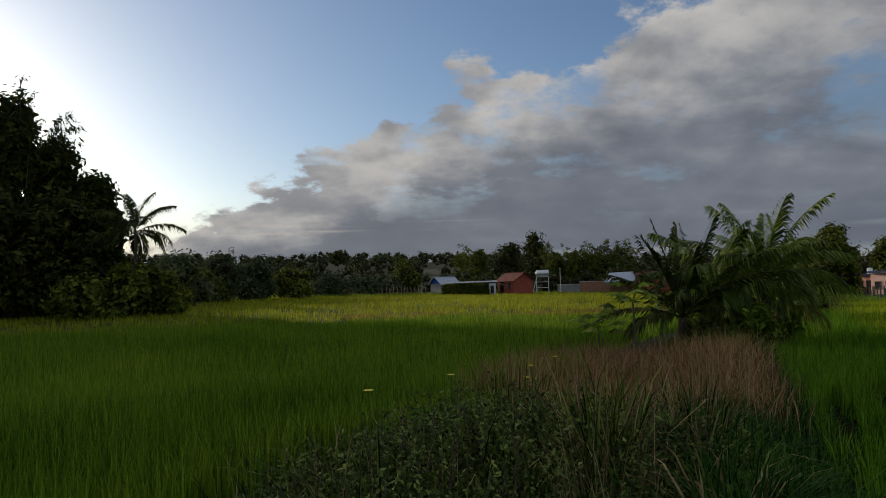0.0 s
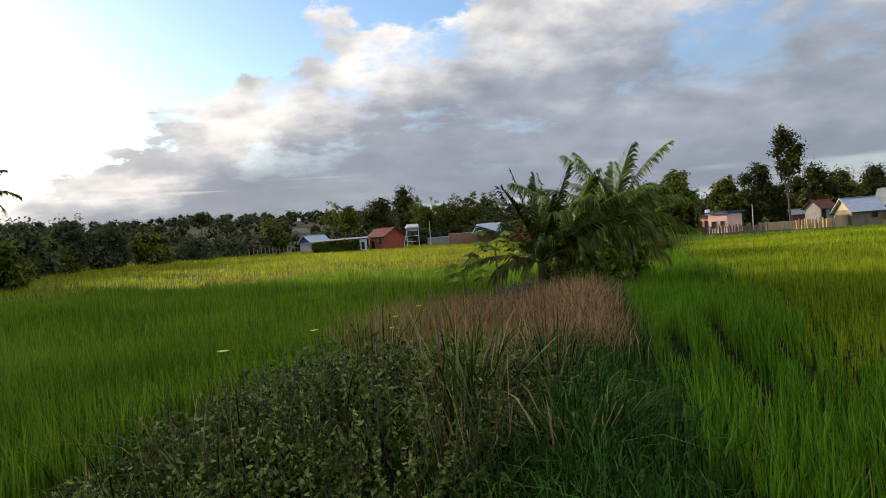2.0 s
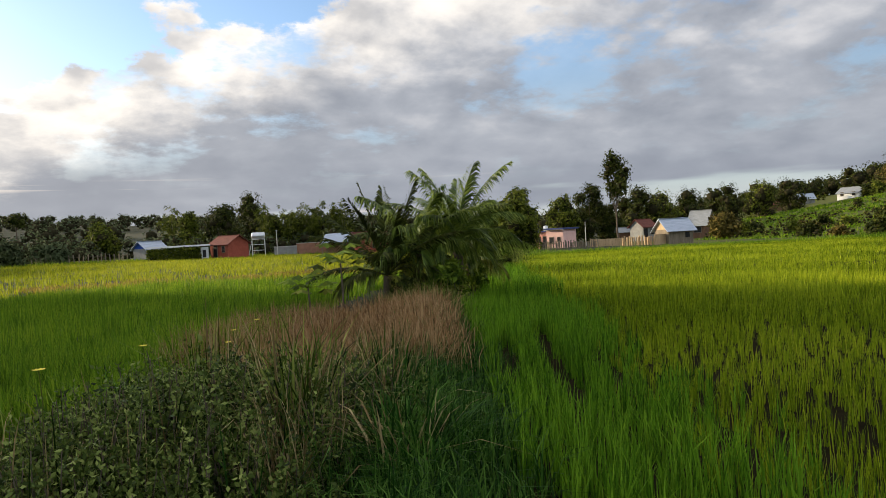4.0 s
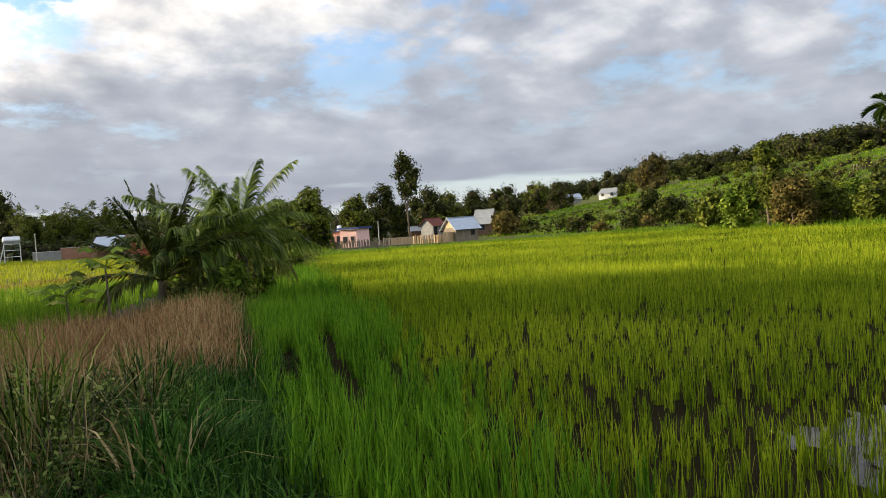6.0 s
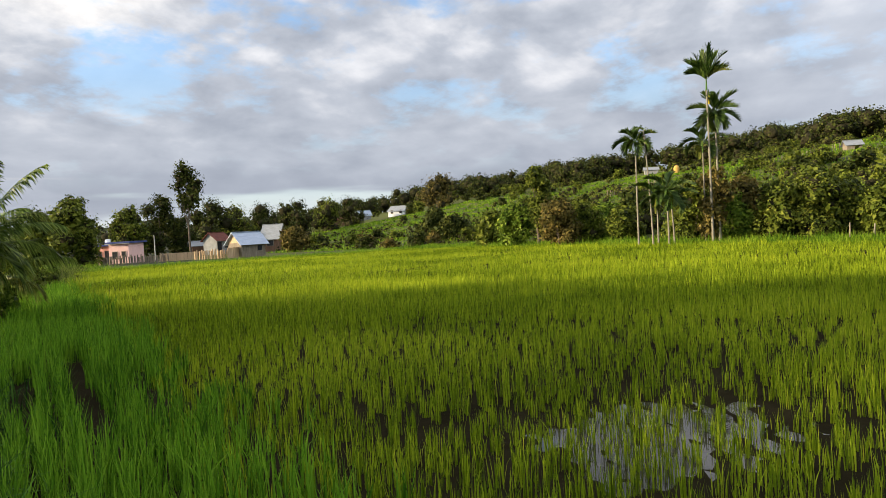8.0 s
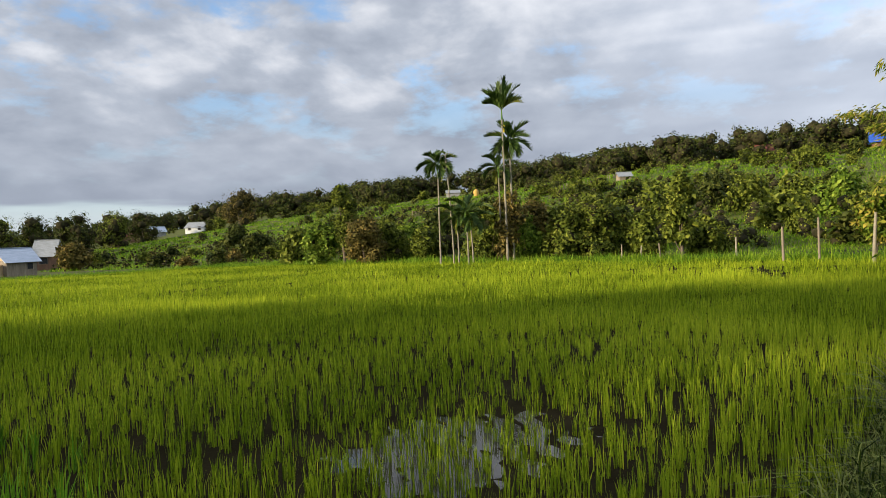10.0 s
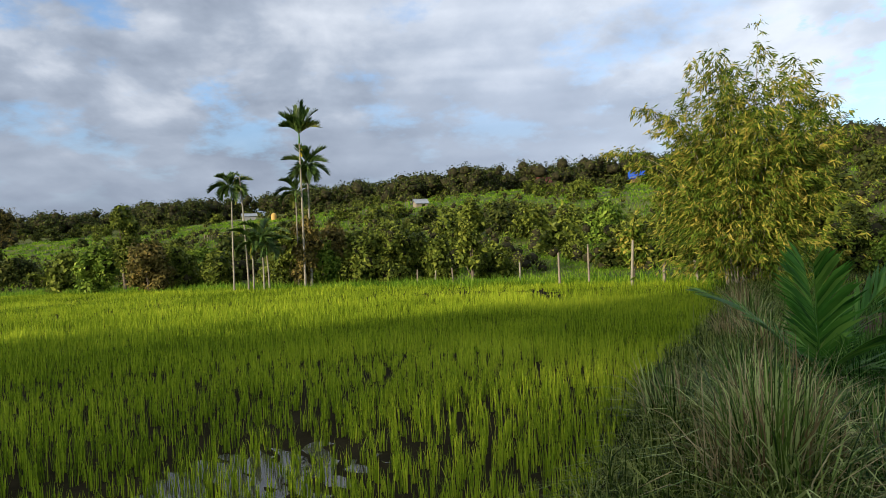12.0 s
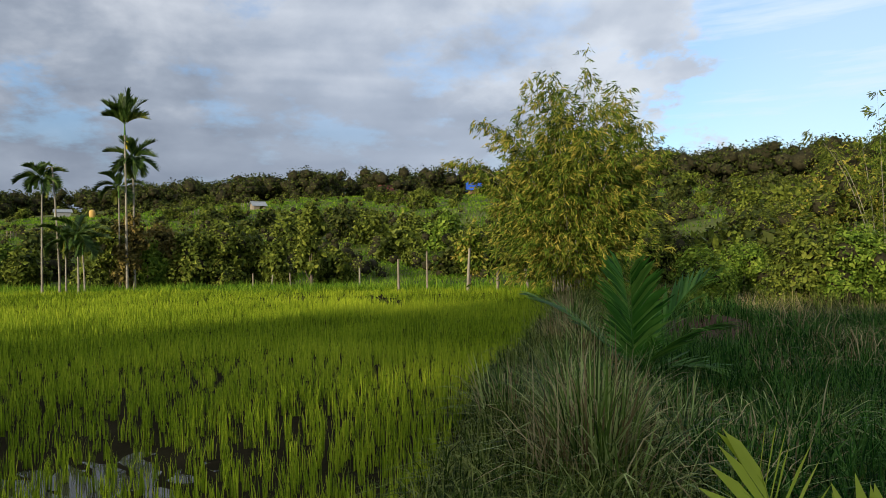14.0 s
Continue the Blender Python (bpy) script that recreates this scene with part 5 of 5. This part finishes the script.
bamboo(*place(114.4, 27), 70, 5.0, 10.2, 0.27, 100, "large clump of yellow-green bamboo with arching culms", 5, lean=(0.06, 0.92), branch=1.0)
bamboo(*place(115.2, 27.4), 4, 10.6, 11.8, 0.22, 20, "few thin bamboo culms arching over the clump", 8, lean=(0.22, 0.42), branch=0.5)
bamboo(*place(136.0, 30), 8, 6.5, 9.5, 0.28, 30, "sparse bamboo reaching over the bushes", 6, LEAF_MID, (0.1, 0.5))
for q, (az, dist) in enumerate(((-31.5, 55), (-33.5, 56), (-29.4, 55))):
    bamboo(*place(az, dist), 9, 13.5, 17.5, 0.5, 40, "dark bamboo rising out of the western wood", 50 + q, LEAF_DARK, (0.05, 0.25))
for q, az in enumerate((9.5, 11.0, 12.4, 13.8, 15.2, 2.2)):
    bamboo(*place(az, 130), 8, 8.5, 11.0, 0.75, 30, "feathery bamboo behind the village wall", 30 + q, LEAF_MID, (0.1, 0.5))

# young palms on the bank
palm(8.0, -4.45, 0.12, "young areca palm with broad ribbed green fronds", name="young_palm", fronds=9, length=1.45, leaflet=0.66, pairs=40, width=0.048, material=LEAF_YOUNG, old=LEAF_PALM_OLD, olds=1, seed=31, thick=0.06, lifts=(88, 10), droop=(12, 60), fold=0.22, hang=0.5, spread=52)
palm(*place(128.3, 3.15), 0.10, "yellow-green seedling palm with pleated leaves", name="young_palm", fronds=5, length=0.72, leaflet=0.38, pairs=15, width=0.046, material=LEAF_YELLOW, old=LEAF_YELLOW, olds=0, seed=37, thick=0.02, lifts=(84, 55), droop=(10, 45), fold=0.12, hang=0.3, spread=70)


# ---- houses, fences and poles ----
PINK = plain("pink_plaster", (0.66, 0.40, 0.36), (0.78, 0.52, 0.47), 1.5, 0.85)
# darker copy of the pink plaster, shade put into the left block's colour
PINK_SHADED = plain("shaded_pink_plaster", (0.60, 0.29, 0.22), (0.70, 0.37, 0.29), 1.5, 0.85)
RED = plain("red_brick_wall", (0.24, 0.055, 0.035), (0.36, 0.10, 0.065), 2.0, 0.85)
RED_ROOF = plain("dark_red_tiles", (0.10, 0.035, 0.028), (0.18, 0.065, 0.05), 2.0, 0.8)
BRICK = plain("brown_brick", (0.22, 0.11, 0.075), (0.36, 0.19, 0.13), 2.0, 0.9)
TIN = plain("tin_sheet", (0.27, 0.32, 0.40), (0.42, 0.48, 0.58), 1.0, 0.35, 0.4, stretch=(1, 6, 1))
TIN_OLD = plain("old_tin_sheet", (0.18, 0.19, 0.20), (0.32, 0.34, 0.36), 1.5, 0.5, 0.3, stretch=(1, 6, 1))
BLUE = plain("blue_sheet", (0.015, 0.05, 0.27), (0.03, 0.10, 0.42), 1.0, 0.5, 0.1)
NAVY = plain("navy_paint", (0.03, 0.04, 0.12), (0.06, 0.08, 0.20), 1.5, 0.6)
WHITE = plain("white_plaster", (0.50, 0.51, 0.51), (0.66, 0.67, 0.67), 1.5, 0.8)
GREY = plain("grey_render", (0.18, 0.18, 0.175), (0.29, 0.29, 0.28), 1.5, 0.85)
DARK = plain("dark_opening", (0.012, 0.012, 0.013), (0.03, 0.03, 0.032), 2.0, 0.5)
BROWN_WOOD = plain("brown_planks", (0.10, 0.055, 0.035), (0.19, 0.11, 0.07), 4.0, 0.85, stretch=(1, 1, 0.15))
STEEL = plain("bright_steel", (0.45, 0.47, 0.50), (0.65, 0.67, 0.70), 2.0, 0.3, 0.7)
YELLOW_TANK = plain("yellow_plastic", (0.36, 0.22, 0.05), (0.46, 0.30, 0.08), 2.0, 0.6)
CONCRETE = plain("pale_concrete", (0.36, 0.34, 0.30), (0.54, 0.52, 0.47), 2.0, 0.9)


def slab(name, corners, thick, material):
    """A sheet with thickness under the four corners, corrugated by its edges' lips."""
    a, b, c, d = [Vector(p) for p in corners]
    n = (b - a).cross(d - a).normalized() * thick
    bm = bmesh.new()
    top = [bm.verts.new(p) for p in (a, b, c, d)]
    low = [bm.verts.new(p - n) for p in (a, b, c, d)]
    bm.faces.new(top)
    bm.faces.new(low[::-1])
    for q in range(4):
        bm.faces.new((top[q], low[q], low[(q + 1) % 4], top[(q + 1) % 4]))
    bmesh.ops.recalc_face_normals(bm, faces=bm.faces[:])
    return from_bm(name, bm, material)


def gable(name, w0, w1, x, h, ridge, thick, material):
    """Triangle of wall over an end, from w0 to w1 across, at x."""
    bm = bmesh.new()
    m = (w0 + w1) / 2
    f = [bm.verts.new(p) for p in ((x, w0, h), (x, w1, h), (x, m, ridge))]
    b = [bm.verts.new(p) for p in ((x + thick, w0, h), (x + thick, w1, h), (x + thick, m, ridge))]
    bm.faces.new(f)
    bm.faces.new(b[::-1])
    for q in range(3):
        bm.faces.new((f[q], b[q], b[(q + 1) % 3], f[(q + 1) % 3]))
    bmesh.ops.recalc_face_normals(bm, faces=bm.faces[:])
    return from_bm(name, bm, material)


def four_walls(ob, w, dep, h, material, front=None):
    t = 0.15
    part("wall", box("wall", (-w / 2, 0, -0.6), (w / 2, t, h), front or material, 0.01), ob)
    part("wall", box("wall", (-w / 2, dep - t, -0.6), (w / 2, dep, h), material, 0.01), ob)
    part("wall", box("wall", (-w / 2, t + 0.003, -0.6), (-w / 2 + t, dep - t - 0.003, h), material, 0.01), ob)
    part("wall", box("wall", (w / 2 - t, t + 0.003, -0.6), (w / 2, dep - t - 0.003, h), material, 0.01), ob)


def window(ob, x, z, w, h, y=0.0, side="front", frame_mat=None, name="window"):
    """Framed opening with a dark pane, proud of the front wall, or of the right side wall at depth x."""
    e = new(name)
    e.parent = ob
    e.matrix_local = pose(x, y - 0.012, z) if side == "front" else pose(y + 0.012, x, z, 0, 0, 90)
    f = 0.06
    part("pane", box("pane", (-w / 2 + f, -0.02, f), (w / 2 - f, 0.02, h - f), DARK, 0), e)
    m = frame_mat or WOOD_GREY
    for lo, hi in (((-w / 2, -0.04, 0), (w / 2, 0.04, f)), ((-w / 2, -0.04, h - f), (w / 2, 0.04, h)), ((-w / 2, -0.04, f), (-w / 2 + f, 0.04, h - f)), ((w / 2 - f, -0.04, f), (w / 2, 0.04, h - f))):
        part("frame", box("frame", lo, hi, m, 0.004), e)
    return e


def gable_house(az, dist, w, dep, h, ridge, turn, wall, roof, label, gables=None, name="house", over=0.35, openings=(), z=None, front=None):
    """Ridge along local x; the front faces the fields before it is turned."""
    x, y = place(az, dist)
    ob = thing(name, x, y, label, name, turn=-az + turn, z=z)
    four_walls(ob, w, dep, h, wall, front)
    part("gable", gable("gable", 0, dep, -w / 2, h, ridge, 0.12, gables or wall), ob)
    part("gable", gable("gable", 0, dep, w / 2 - 0.12, h, ridge, 0.12, gables or wall), ob)
    drop = (ridge - h) / (dep / 2) * over
    a, b = -w / 2 - over, w / 2 + over
    part("roof_sheet", slab("roof_sheet", ((a, -over, h - drop + 0.06), (b, -over, h - drop + 0.06), (b, dep / 2, ridge + 0.06), (a, dep / 2, ridge + 0.06)), 0.05, roof), ob)
    part("roof_sheet", slab("roof_sheet", ((a, dep / 2 + 0.002, ridge + 0.06), (b, dep / 2 + 0.002, ridge + 0.06), (b, dep + over, h - drop + 0.06), (a, dep + over, h - drop + 0.06)), 0.05, roof), ob)
    part("ridge_cap", box("ridge_cap", (a, dep / 2 - 0.12, ridge + 0.062), (b, dep / 2 + 0.12, ridge + 0.10), roof, 0.01), ob)
    for kind, ox, oz, ow, oh in openings:
        window(ob, ox, oz, ow, oh, 0.0, "front", None, kind)
    return ob


# village to the north
gable_house(0.85, 105, 3.3, 2.8, 1.75, 2.75, 38, GREY, TIN, "small grey house with a blue gable and tin roof", BLUE, openings=(("window", -0.6, 0.7, 0.8, 0.7),))
gable_house(5.45, 95, 3.6, 3.4, 2.0, 3.0, -52, RED, RED_ROOF, "small red house with a dark red gable roof", RED, openings=(("window", 0.9, 0.8, 0.7, 0.9), ("door", -0.7, 0.0, 0.8, 1.9)))
x, y = place(2.45, 94)
shed = thing("shed", x, y, "low flat-roofed shed overgrown with green creeper", "shed", turn=-2.45)
four_walls(shed, 7.2, 2.6, 1.6, GREY)
part("roof_sheet", slab("roof_sheet", ((-3.9, -0.3, 1.72), (3.9, -0.3, 1.78), (3.9, 2.9, 1.98), (-3.9, 2.9, 1.92)), 0.06, TIN_OLD), shed)
part("end_panel", box("end_panel", (2.65, -0.06, -0.3), (3.62, -0.01, 1.6), WHITE, 0.005), shed, "white painted end panel")
window(shed, 3.1, 0.2, 0.55, 1.1, -0.08, "front", WHITE, "door")
r = np.random.RandomState(8)
c = np.stack([r.uniform(-3.7, 2.6, 2600), r.uniform(-0.45, -0.02, 2600), r.uniform(-0.1, 1.65, 2600) ** 1.0], -1)
v, f = leaves(c, r.uniform(0.18, 0.36, 2600), r, np.array([0, -0.6, 0]), 0.7, 0.3)
part("creeper", mesh_from("creeper", v, f, [LEAF_MID]), shed, "dense green creeper hanging over the front")
# water tank on its stand
x, y = place(8.5, 99)
tank = thing("water_tank", x, y, "horizontal steel water tank on a white stand", "water tank", turn=-8.5)
v, f = tubes([[(-0.95, 0, 2.95, 0.05), (-0.9, 0, 2.95, 0.40), (-0.75, 0, 2.95, 0.48), (0.75, 0, 2.95, 0.48), (0.9, 0, 2.95, 0.40), (0.95, 0, 2.95, 0.05)]], 16)
part("tank", mesh_from("tank", v, f, [STEEL], soft=True), tank)
for px, py in ((-0.85, -0.4), (0.85, -0.4), (-0.85, 0.4), (0.85, 0.4)):
    part("leg", box("leg", (px - 0.05, py - 0.05, -0.3), (px + 0.05, py + 0.05, 2.5), WHITE, 0.005), tank)
for z_ in (0.9, 1.7, 2.44):
    part("rail", box("rail", (-0.80, -0.44, z_), (0.80, -0.37, z_ + 0.07), WHITE, 0.004), tank)
part("brace", slab("brace", ((-1.5, -0.47, 0.0), (-1.4, -0.47, 0.0), (-0.8, -0.47, 2.3), (-0.9, -0.47, 2.3)), 0.05, WHITE), tank)
# long brick wall with a lamp pole and a low lean-to
for q, (az, w, h, mat, lab) in enumerate([(10.6, 3.2, 1.3, GREY, "low grey wall beside a brick wall"), (12.9, 5.0, 1.75, BRICK, "long brown brick yard wall")]):
    x, y = place(az, 101)
    ob = thing("yard_wall", x, y, lab, "wall", turn=-az)
    part("body", box("body", (-w / 2, 0, -0.4), (w / 2, 0.2, h), mat, 0.01), ob)
    part("coping", box("coping", (-w / 2 - 0.03, -0.03, h + 0.002), (w / 2 + 0.03, 0.23, h + 0.07), CONCRETE, 0.01), ob)
    for px in np.arange(-w / 2 + 0.2, w / 2, 1.6):
        part("pier", box("pier", (px - 0.12, -0.05, -0.4), (px + 0.12, -0.003, h - 0.003), mat, 0.01), ob)


def pole(az, dist, tall, label, lamp=False, material=CONCRETE, lean=0.0, name="pole", thick=0.07):
    x, y = place(az, dist)
    ob = thing(name, x, y, label, "pole", turn=-az)
    v, f = tubes([[(0, 0, -0.2, thick), (lean * tall / 2, 0, tall / 2, thick * 0.85), (lean * tall, 0, tall, thick * 0.7)]], 8)
    part("shaft", mesh_from("shaft", v, f, [material], soft=True), ob)
    if lamp:
        part("lamp_arm", box("lamp_arm", (-0.02, -0.5, tall - 0.05), (0.02, 0.0, tall), STEEL, 0.004), ob)
        part("lamp_head", box("lamp_head", (-0.1, -0.8, tall - 0.08), (0.1, -0.45, tall + 0.02), STEEL, 0.02), ob)
    return ob


pole(9.95, 99, 3.6, "thin grey lamp pole by the yard wall", True)
# blue-white lean-to and a dark red house half hidden by the palms
x, y = place(14.8, 97)
lean_to = thing("lean_to", x, y, "open lean-to with a sloping pale blue tin roof", "shed", turn=-14.8)
part("roof_sheet", slab("roof_sheet", ((-2.3, -1.2, 1.7), (1.7, -1.2, 1.8), (2.3, 2.0, 3.1), (-1.6, 2.0, 3.0)), 0.06, TIN), lean_to)
part("fascia", slab("fascia", ((1.72, -1.2, 1.75), (1.75, -1.2, 1.5), (2.35, 2.0, 2.8), (2.32, 2.0, 3.05)), 0.04, BLUE), lean_to)
for px, py, h in ((-2.1, -1.0, 1.75), (1.5, -1.0, 1.85), (-1.5, 1.8, 2.9), (2.1, 1.8, 2.95)):
    part("post", box("post", (px - 0.06, py - 0.06, -0.3), (px + 0.06, py + 0.06, h - 0.06), WOOD_GREY, 0.005), lean_to)
part("back_wall", box("back_wall", (-1.8, 1.9, -0.4), (2.2, 2.0, 2.7), BRICK, 0.01), lean_to)
gable_house(17.6, 96, 4.6, 3.6, 2.3, 3.1, 12, RED, RED_ROOF, "dark red house half hidden behind palms", RED, openings=(("window", 0.5, 0.8, 0.8, 0.9),))


def fence(az0, az1, dist0, dist1, n, tall, label, seed, material=WOOD_GREY, width=0.09, rails=1, jitter=0.15, name="fence"):
    """Posts along a line, with thin rails between them."""
    r = np.random.RandomState(seed)
    a, b = away(az0, dist0), away(az1, dist1)
    ob = thing(name, a.x, a.y, label, "fence", z=0.0)
    base = Vector((a.x, a.y, 0))
    tops = []
    for q in range(n):
        p = a.lerp(b, q / max(1, n - 1)) + Vector((r.normal(0, 0.05), r.normal(0, 0.05), 0))
        p.z = z_at(p.x, p.y)
        h = tall * r.uniform(1 - jitter, 1 + jitter)
        e = part("post", box("post", (-width / 2, -width / 2, -0.2), (width / 2, width / 2, h), material, 0.006), ob)
        e.matrix_local = Matrix.Translation(p - base) @ pose(0, 0, 0, r.uniform(-4, 4), r.uniform(-4, 4), r.uniform(0, 90))
        tops.append(p - base + Vector((0, 0, h)))
    for k in range(rails):
        lift = tall * (0.35 + 0.45 * k / max(1, rails - 1)) if rails > 1 else tall * 0.7
        line = [(t.x, t.y, t.z - (t.z - (z_at(t.x + base.x, t.y + base.y))) + lift, 0.012) for t in tops]
        v, f = tubes([line], 4)
        part("rail", mesh_from("rail", v, f, [material]), ob, "thin wire rail")
    return ob


fence(-7.5, -1.2, 99, 100, 22, 1.15, "rough picket fence of grey stakes before the houses", 1, width=0.12, rails=2)
# pink house with its flat roofs
x, y = place(32.25, 88)
pink = thing("house", x, y, "small pink plastered house with flat navy-edged roofs", "house", turn=-32.25 - 30)
for lo, hi, m in (((-2.3, 0.7, -0.5), (-0.2, 3.4, 2.05), PINK_SHADED), ((-0.2 + 0.003, 0.0, -0.5), (2.2, 3.4, 2.30), PINK)):
    part("wall", box("wall", lo, hi, m, 0.02), pink)
part("roof_slab", box("roof_slab", (-2.6, 0.3, 2.053), (-0.25, 3.7, 2.24), NAVY, 0.02), pink, "dark roof slab with a navy edge")
part("roof_slab", box("roof_slab", (-0.5, -0.4, 2.303), (2.5, 3.7, 2.52), NAVY, 0.02), pink, "dark roof slab with a navy edge")
part("soffit", box("soffit", (-0.45, -0.36, 2.26), (2.45, -0.04, 2.299), WHITE, 0.005), pink)
window(pink, -0.75, -0.1, 0.75, 1.65, 0.7, name="door")
window(pink, -1.7, 0.7, 0.6, 0.7, 0.7)
window(pink, 0.55, 0.5, 0.7, 0.9, 0.0)
window(pink, 1.6, 0.7, 0.55, 0.7, 0.0)
part("drum", mesh_from("drum", *tubes([[(-1.4, 2.0, 2.24, 0.30), (-1.4, 2.0, 2.85, 0.30), (-1.4, 2.0, 2.90, 0.1)]], 12), [STEEL], soft=True), pink, "grey roof water drum")
part("aerial", box("aerial", (-2.0, 0.8, 2.24), (-1.97, 0.83, 3.4), STEEL, 0), pink)
# fences and yards beside it
fence(28.5, 36.2, 82, 82, 58, 0.8, "close fence of weathered grey-brown stakes", 2, rails=2, width=0.12, jitter=0.25)
x, y = place(37.0, 83)
panel = thing("board_fence", x, y, "pale board fence panel", "fence", turn=-37)
for q in range(9):
    part("board", box("board", (-1.8 + q * 0.4, 0, -0.1), (-1.8 + q * 0.4 + 0.385, 0.03, 0.88), WOOD_TAN, 0.004), panel)
fence(38.2, 41.0, 81, 79.5, 24, 1.0, "close picket fence of grey-brown stakes", 3, width=0.13, rails=2, material=WOOD_TAN)
pole(35.3, 95, 3.2, "concrete pole behind the wire fence")
pole(30.0, 90, 3.0, "thin pole beside a pink house", thick=0.05)
# shed with plank gable
gable_house(42.7, 80, 3.1, 2.7, 1.6, 2.75, 34, WOOD_GREY, TIN, "wooden shed with tan plank gable and tin roof", WOOD_TAN, name="shed", openings=(("window", 0.8, 0.6, 0.7, 0.7),))
x, y = place(41.3, 79.2)
planks = thing("plank_screen", x, y, "tan upright planks leaning at a shed", "screen", turn=-41 - 34 + 90)
for q in range(10):
    part("plank", box("plank", (-1.5 + q * 0.3, -0.05, -0.2), (-1.5 + q * 0.3 + 0.285, -0.01, 1.15), WOOD_TAN, 0.004), planks)
gable_house(40.3, 106, 2.6, 2.6, 2.2, 3.2, 48, GREY, RED_ROOF, "grey house with a dull red roof", GREY, openings=(("window", 0.6, 0.9, 0.8, 0.9), ("door", -0.8, 0.0, 0.9, 1.9)))
gable_house(38.6, 108, 2.4, 2.4, 1.5, 2.1, 10, BROWN_WOOD, TIN_OLD, "low brown outhouse with a tin roof", BROWN_WOOD)
gable_house(43.9, 106, 2.6, 2.6, 2.2, 4.0, -25, BROWN_WOOD, TIN_OLD, "brown wooden hut with a steep tin roof", BROWN_WOOD, name="hut", openings=(("window", 0.0, 0.8, 1.2, 0.9),))
# on the hill
gable_house(54.1, 200, 5.6, 4.6, 1.5, 2.9, -30, WHITE, TIN_OLD, "white house with a grey roof on the slope", WHITE, openings=(("window", -1.5, 0.7, 0.9, 1.0), ("window", 1.4, 0.7, 0.9, 1.0)))
gable_house(51.5, 214, 4.0, 3.6, 1.6, 3.0, 20, GREY, TIN, "pale tin-roofed house among trees", GREY)
gable_house(49.4, 205, 5.0, 4.0, 1.9, 3.0, 15, BROWN_WOOD, RED_ROOF, "low house with a rusty red roof", BROWN_WOOD)
gable_house(74.9, 190, 3.4, 3.0, 1.2, 1.9, 5, GREY, TIN_OLD, "pale tin-roofed building at the top of the slope", GREY)
gable_house(88.9, 146, 2.5, 2.4, 0.9, 1.7, 18, WOOD_GREY, TIN_OLD, "small field hut with a pale tin roof", WOOD_GREY, name="hut")
gable_house(99.1, 186, 3.4, 3.8, 1.6, 3.2, 12, BROWN_WOOD, RED_ROOF, "red-roofed house on the hill", BROWN_WOOD)
gable_house(106.4, 172, 2.8, 3.8, 1.6, 3.4, 4, BROWN_WOOD, BLUE, "house with a bright blue roof on the hill", BROWN_WOOD, over=0.6)
d_tank = 170
x, y = place(76.8, d_tank)
drum = thing("water_drum", x, y, "yellow plastic water drum on the slope", "water tank")
part("body", mesh_from("body", *tubes([[(0, 0, -0.2, 0.6), (0, 0, 0.1, 0.68), (0, 0, 0.6, 0.65), (0, 0, 1.2, 0.68), (0, 0, 1.7, 0.5), (0, 0, 1.75, 0.3)]], 14), [YELLOW_TANK], soft=True), drum)
part("lid", mesh_from("lid", *tubes([[(0, 0, 1.75, 0.32), (0, 0, 1.84, 0.30), (0, 0, 1.85, 0.02)]], 12), [YELLOW_TANK], soft=True), drum)
fence(71.5, 76.0, 125, 130, 26, 1.3, "row of pale stakes along the slope", 7, width=0.12, rails=0)
fence(83.0, 88.4, 140, 150, 24, 1.3, "row of pale stakes along the slope", 8, width=0.12, rails=0)
# posts at the edge of the flooded field
for q, (az, dist, tall, lean, thick) in enumerate([(97.2, 36, 1.25, 0.0, 0.08), (100.4, 32.5, 1.75, -0.01, 0.085), (102.7, 33.5, 2.15, 0.0, 0.075), (106.0, 31, 2.25, 0.06, 0.10), (108.4, 31.5, 1.25, 0.04, 0.10), (110.9, 32, 1.5, -0.12, 0.09), (104.6, 50, 1.6, 0.0, 0.09), (105.6, 47, 1.4, 0.0, 0.09), (88.8, 38, 1.0, 0.0, 0.07), (90.2, 38, 0.9, 0.1, 0.07), (91.7, 38, 1.0, -0.05, 0.07)]):
    pole(az, dist, tall * 0.86, "rough pale wooden fence post at the field edge", False, WOOD_GREY if q % 3 else BARK_PALE, lean, "fence_post", thick * 0.75)
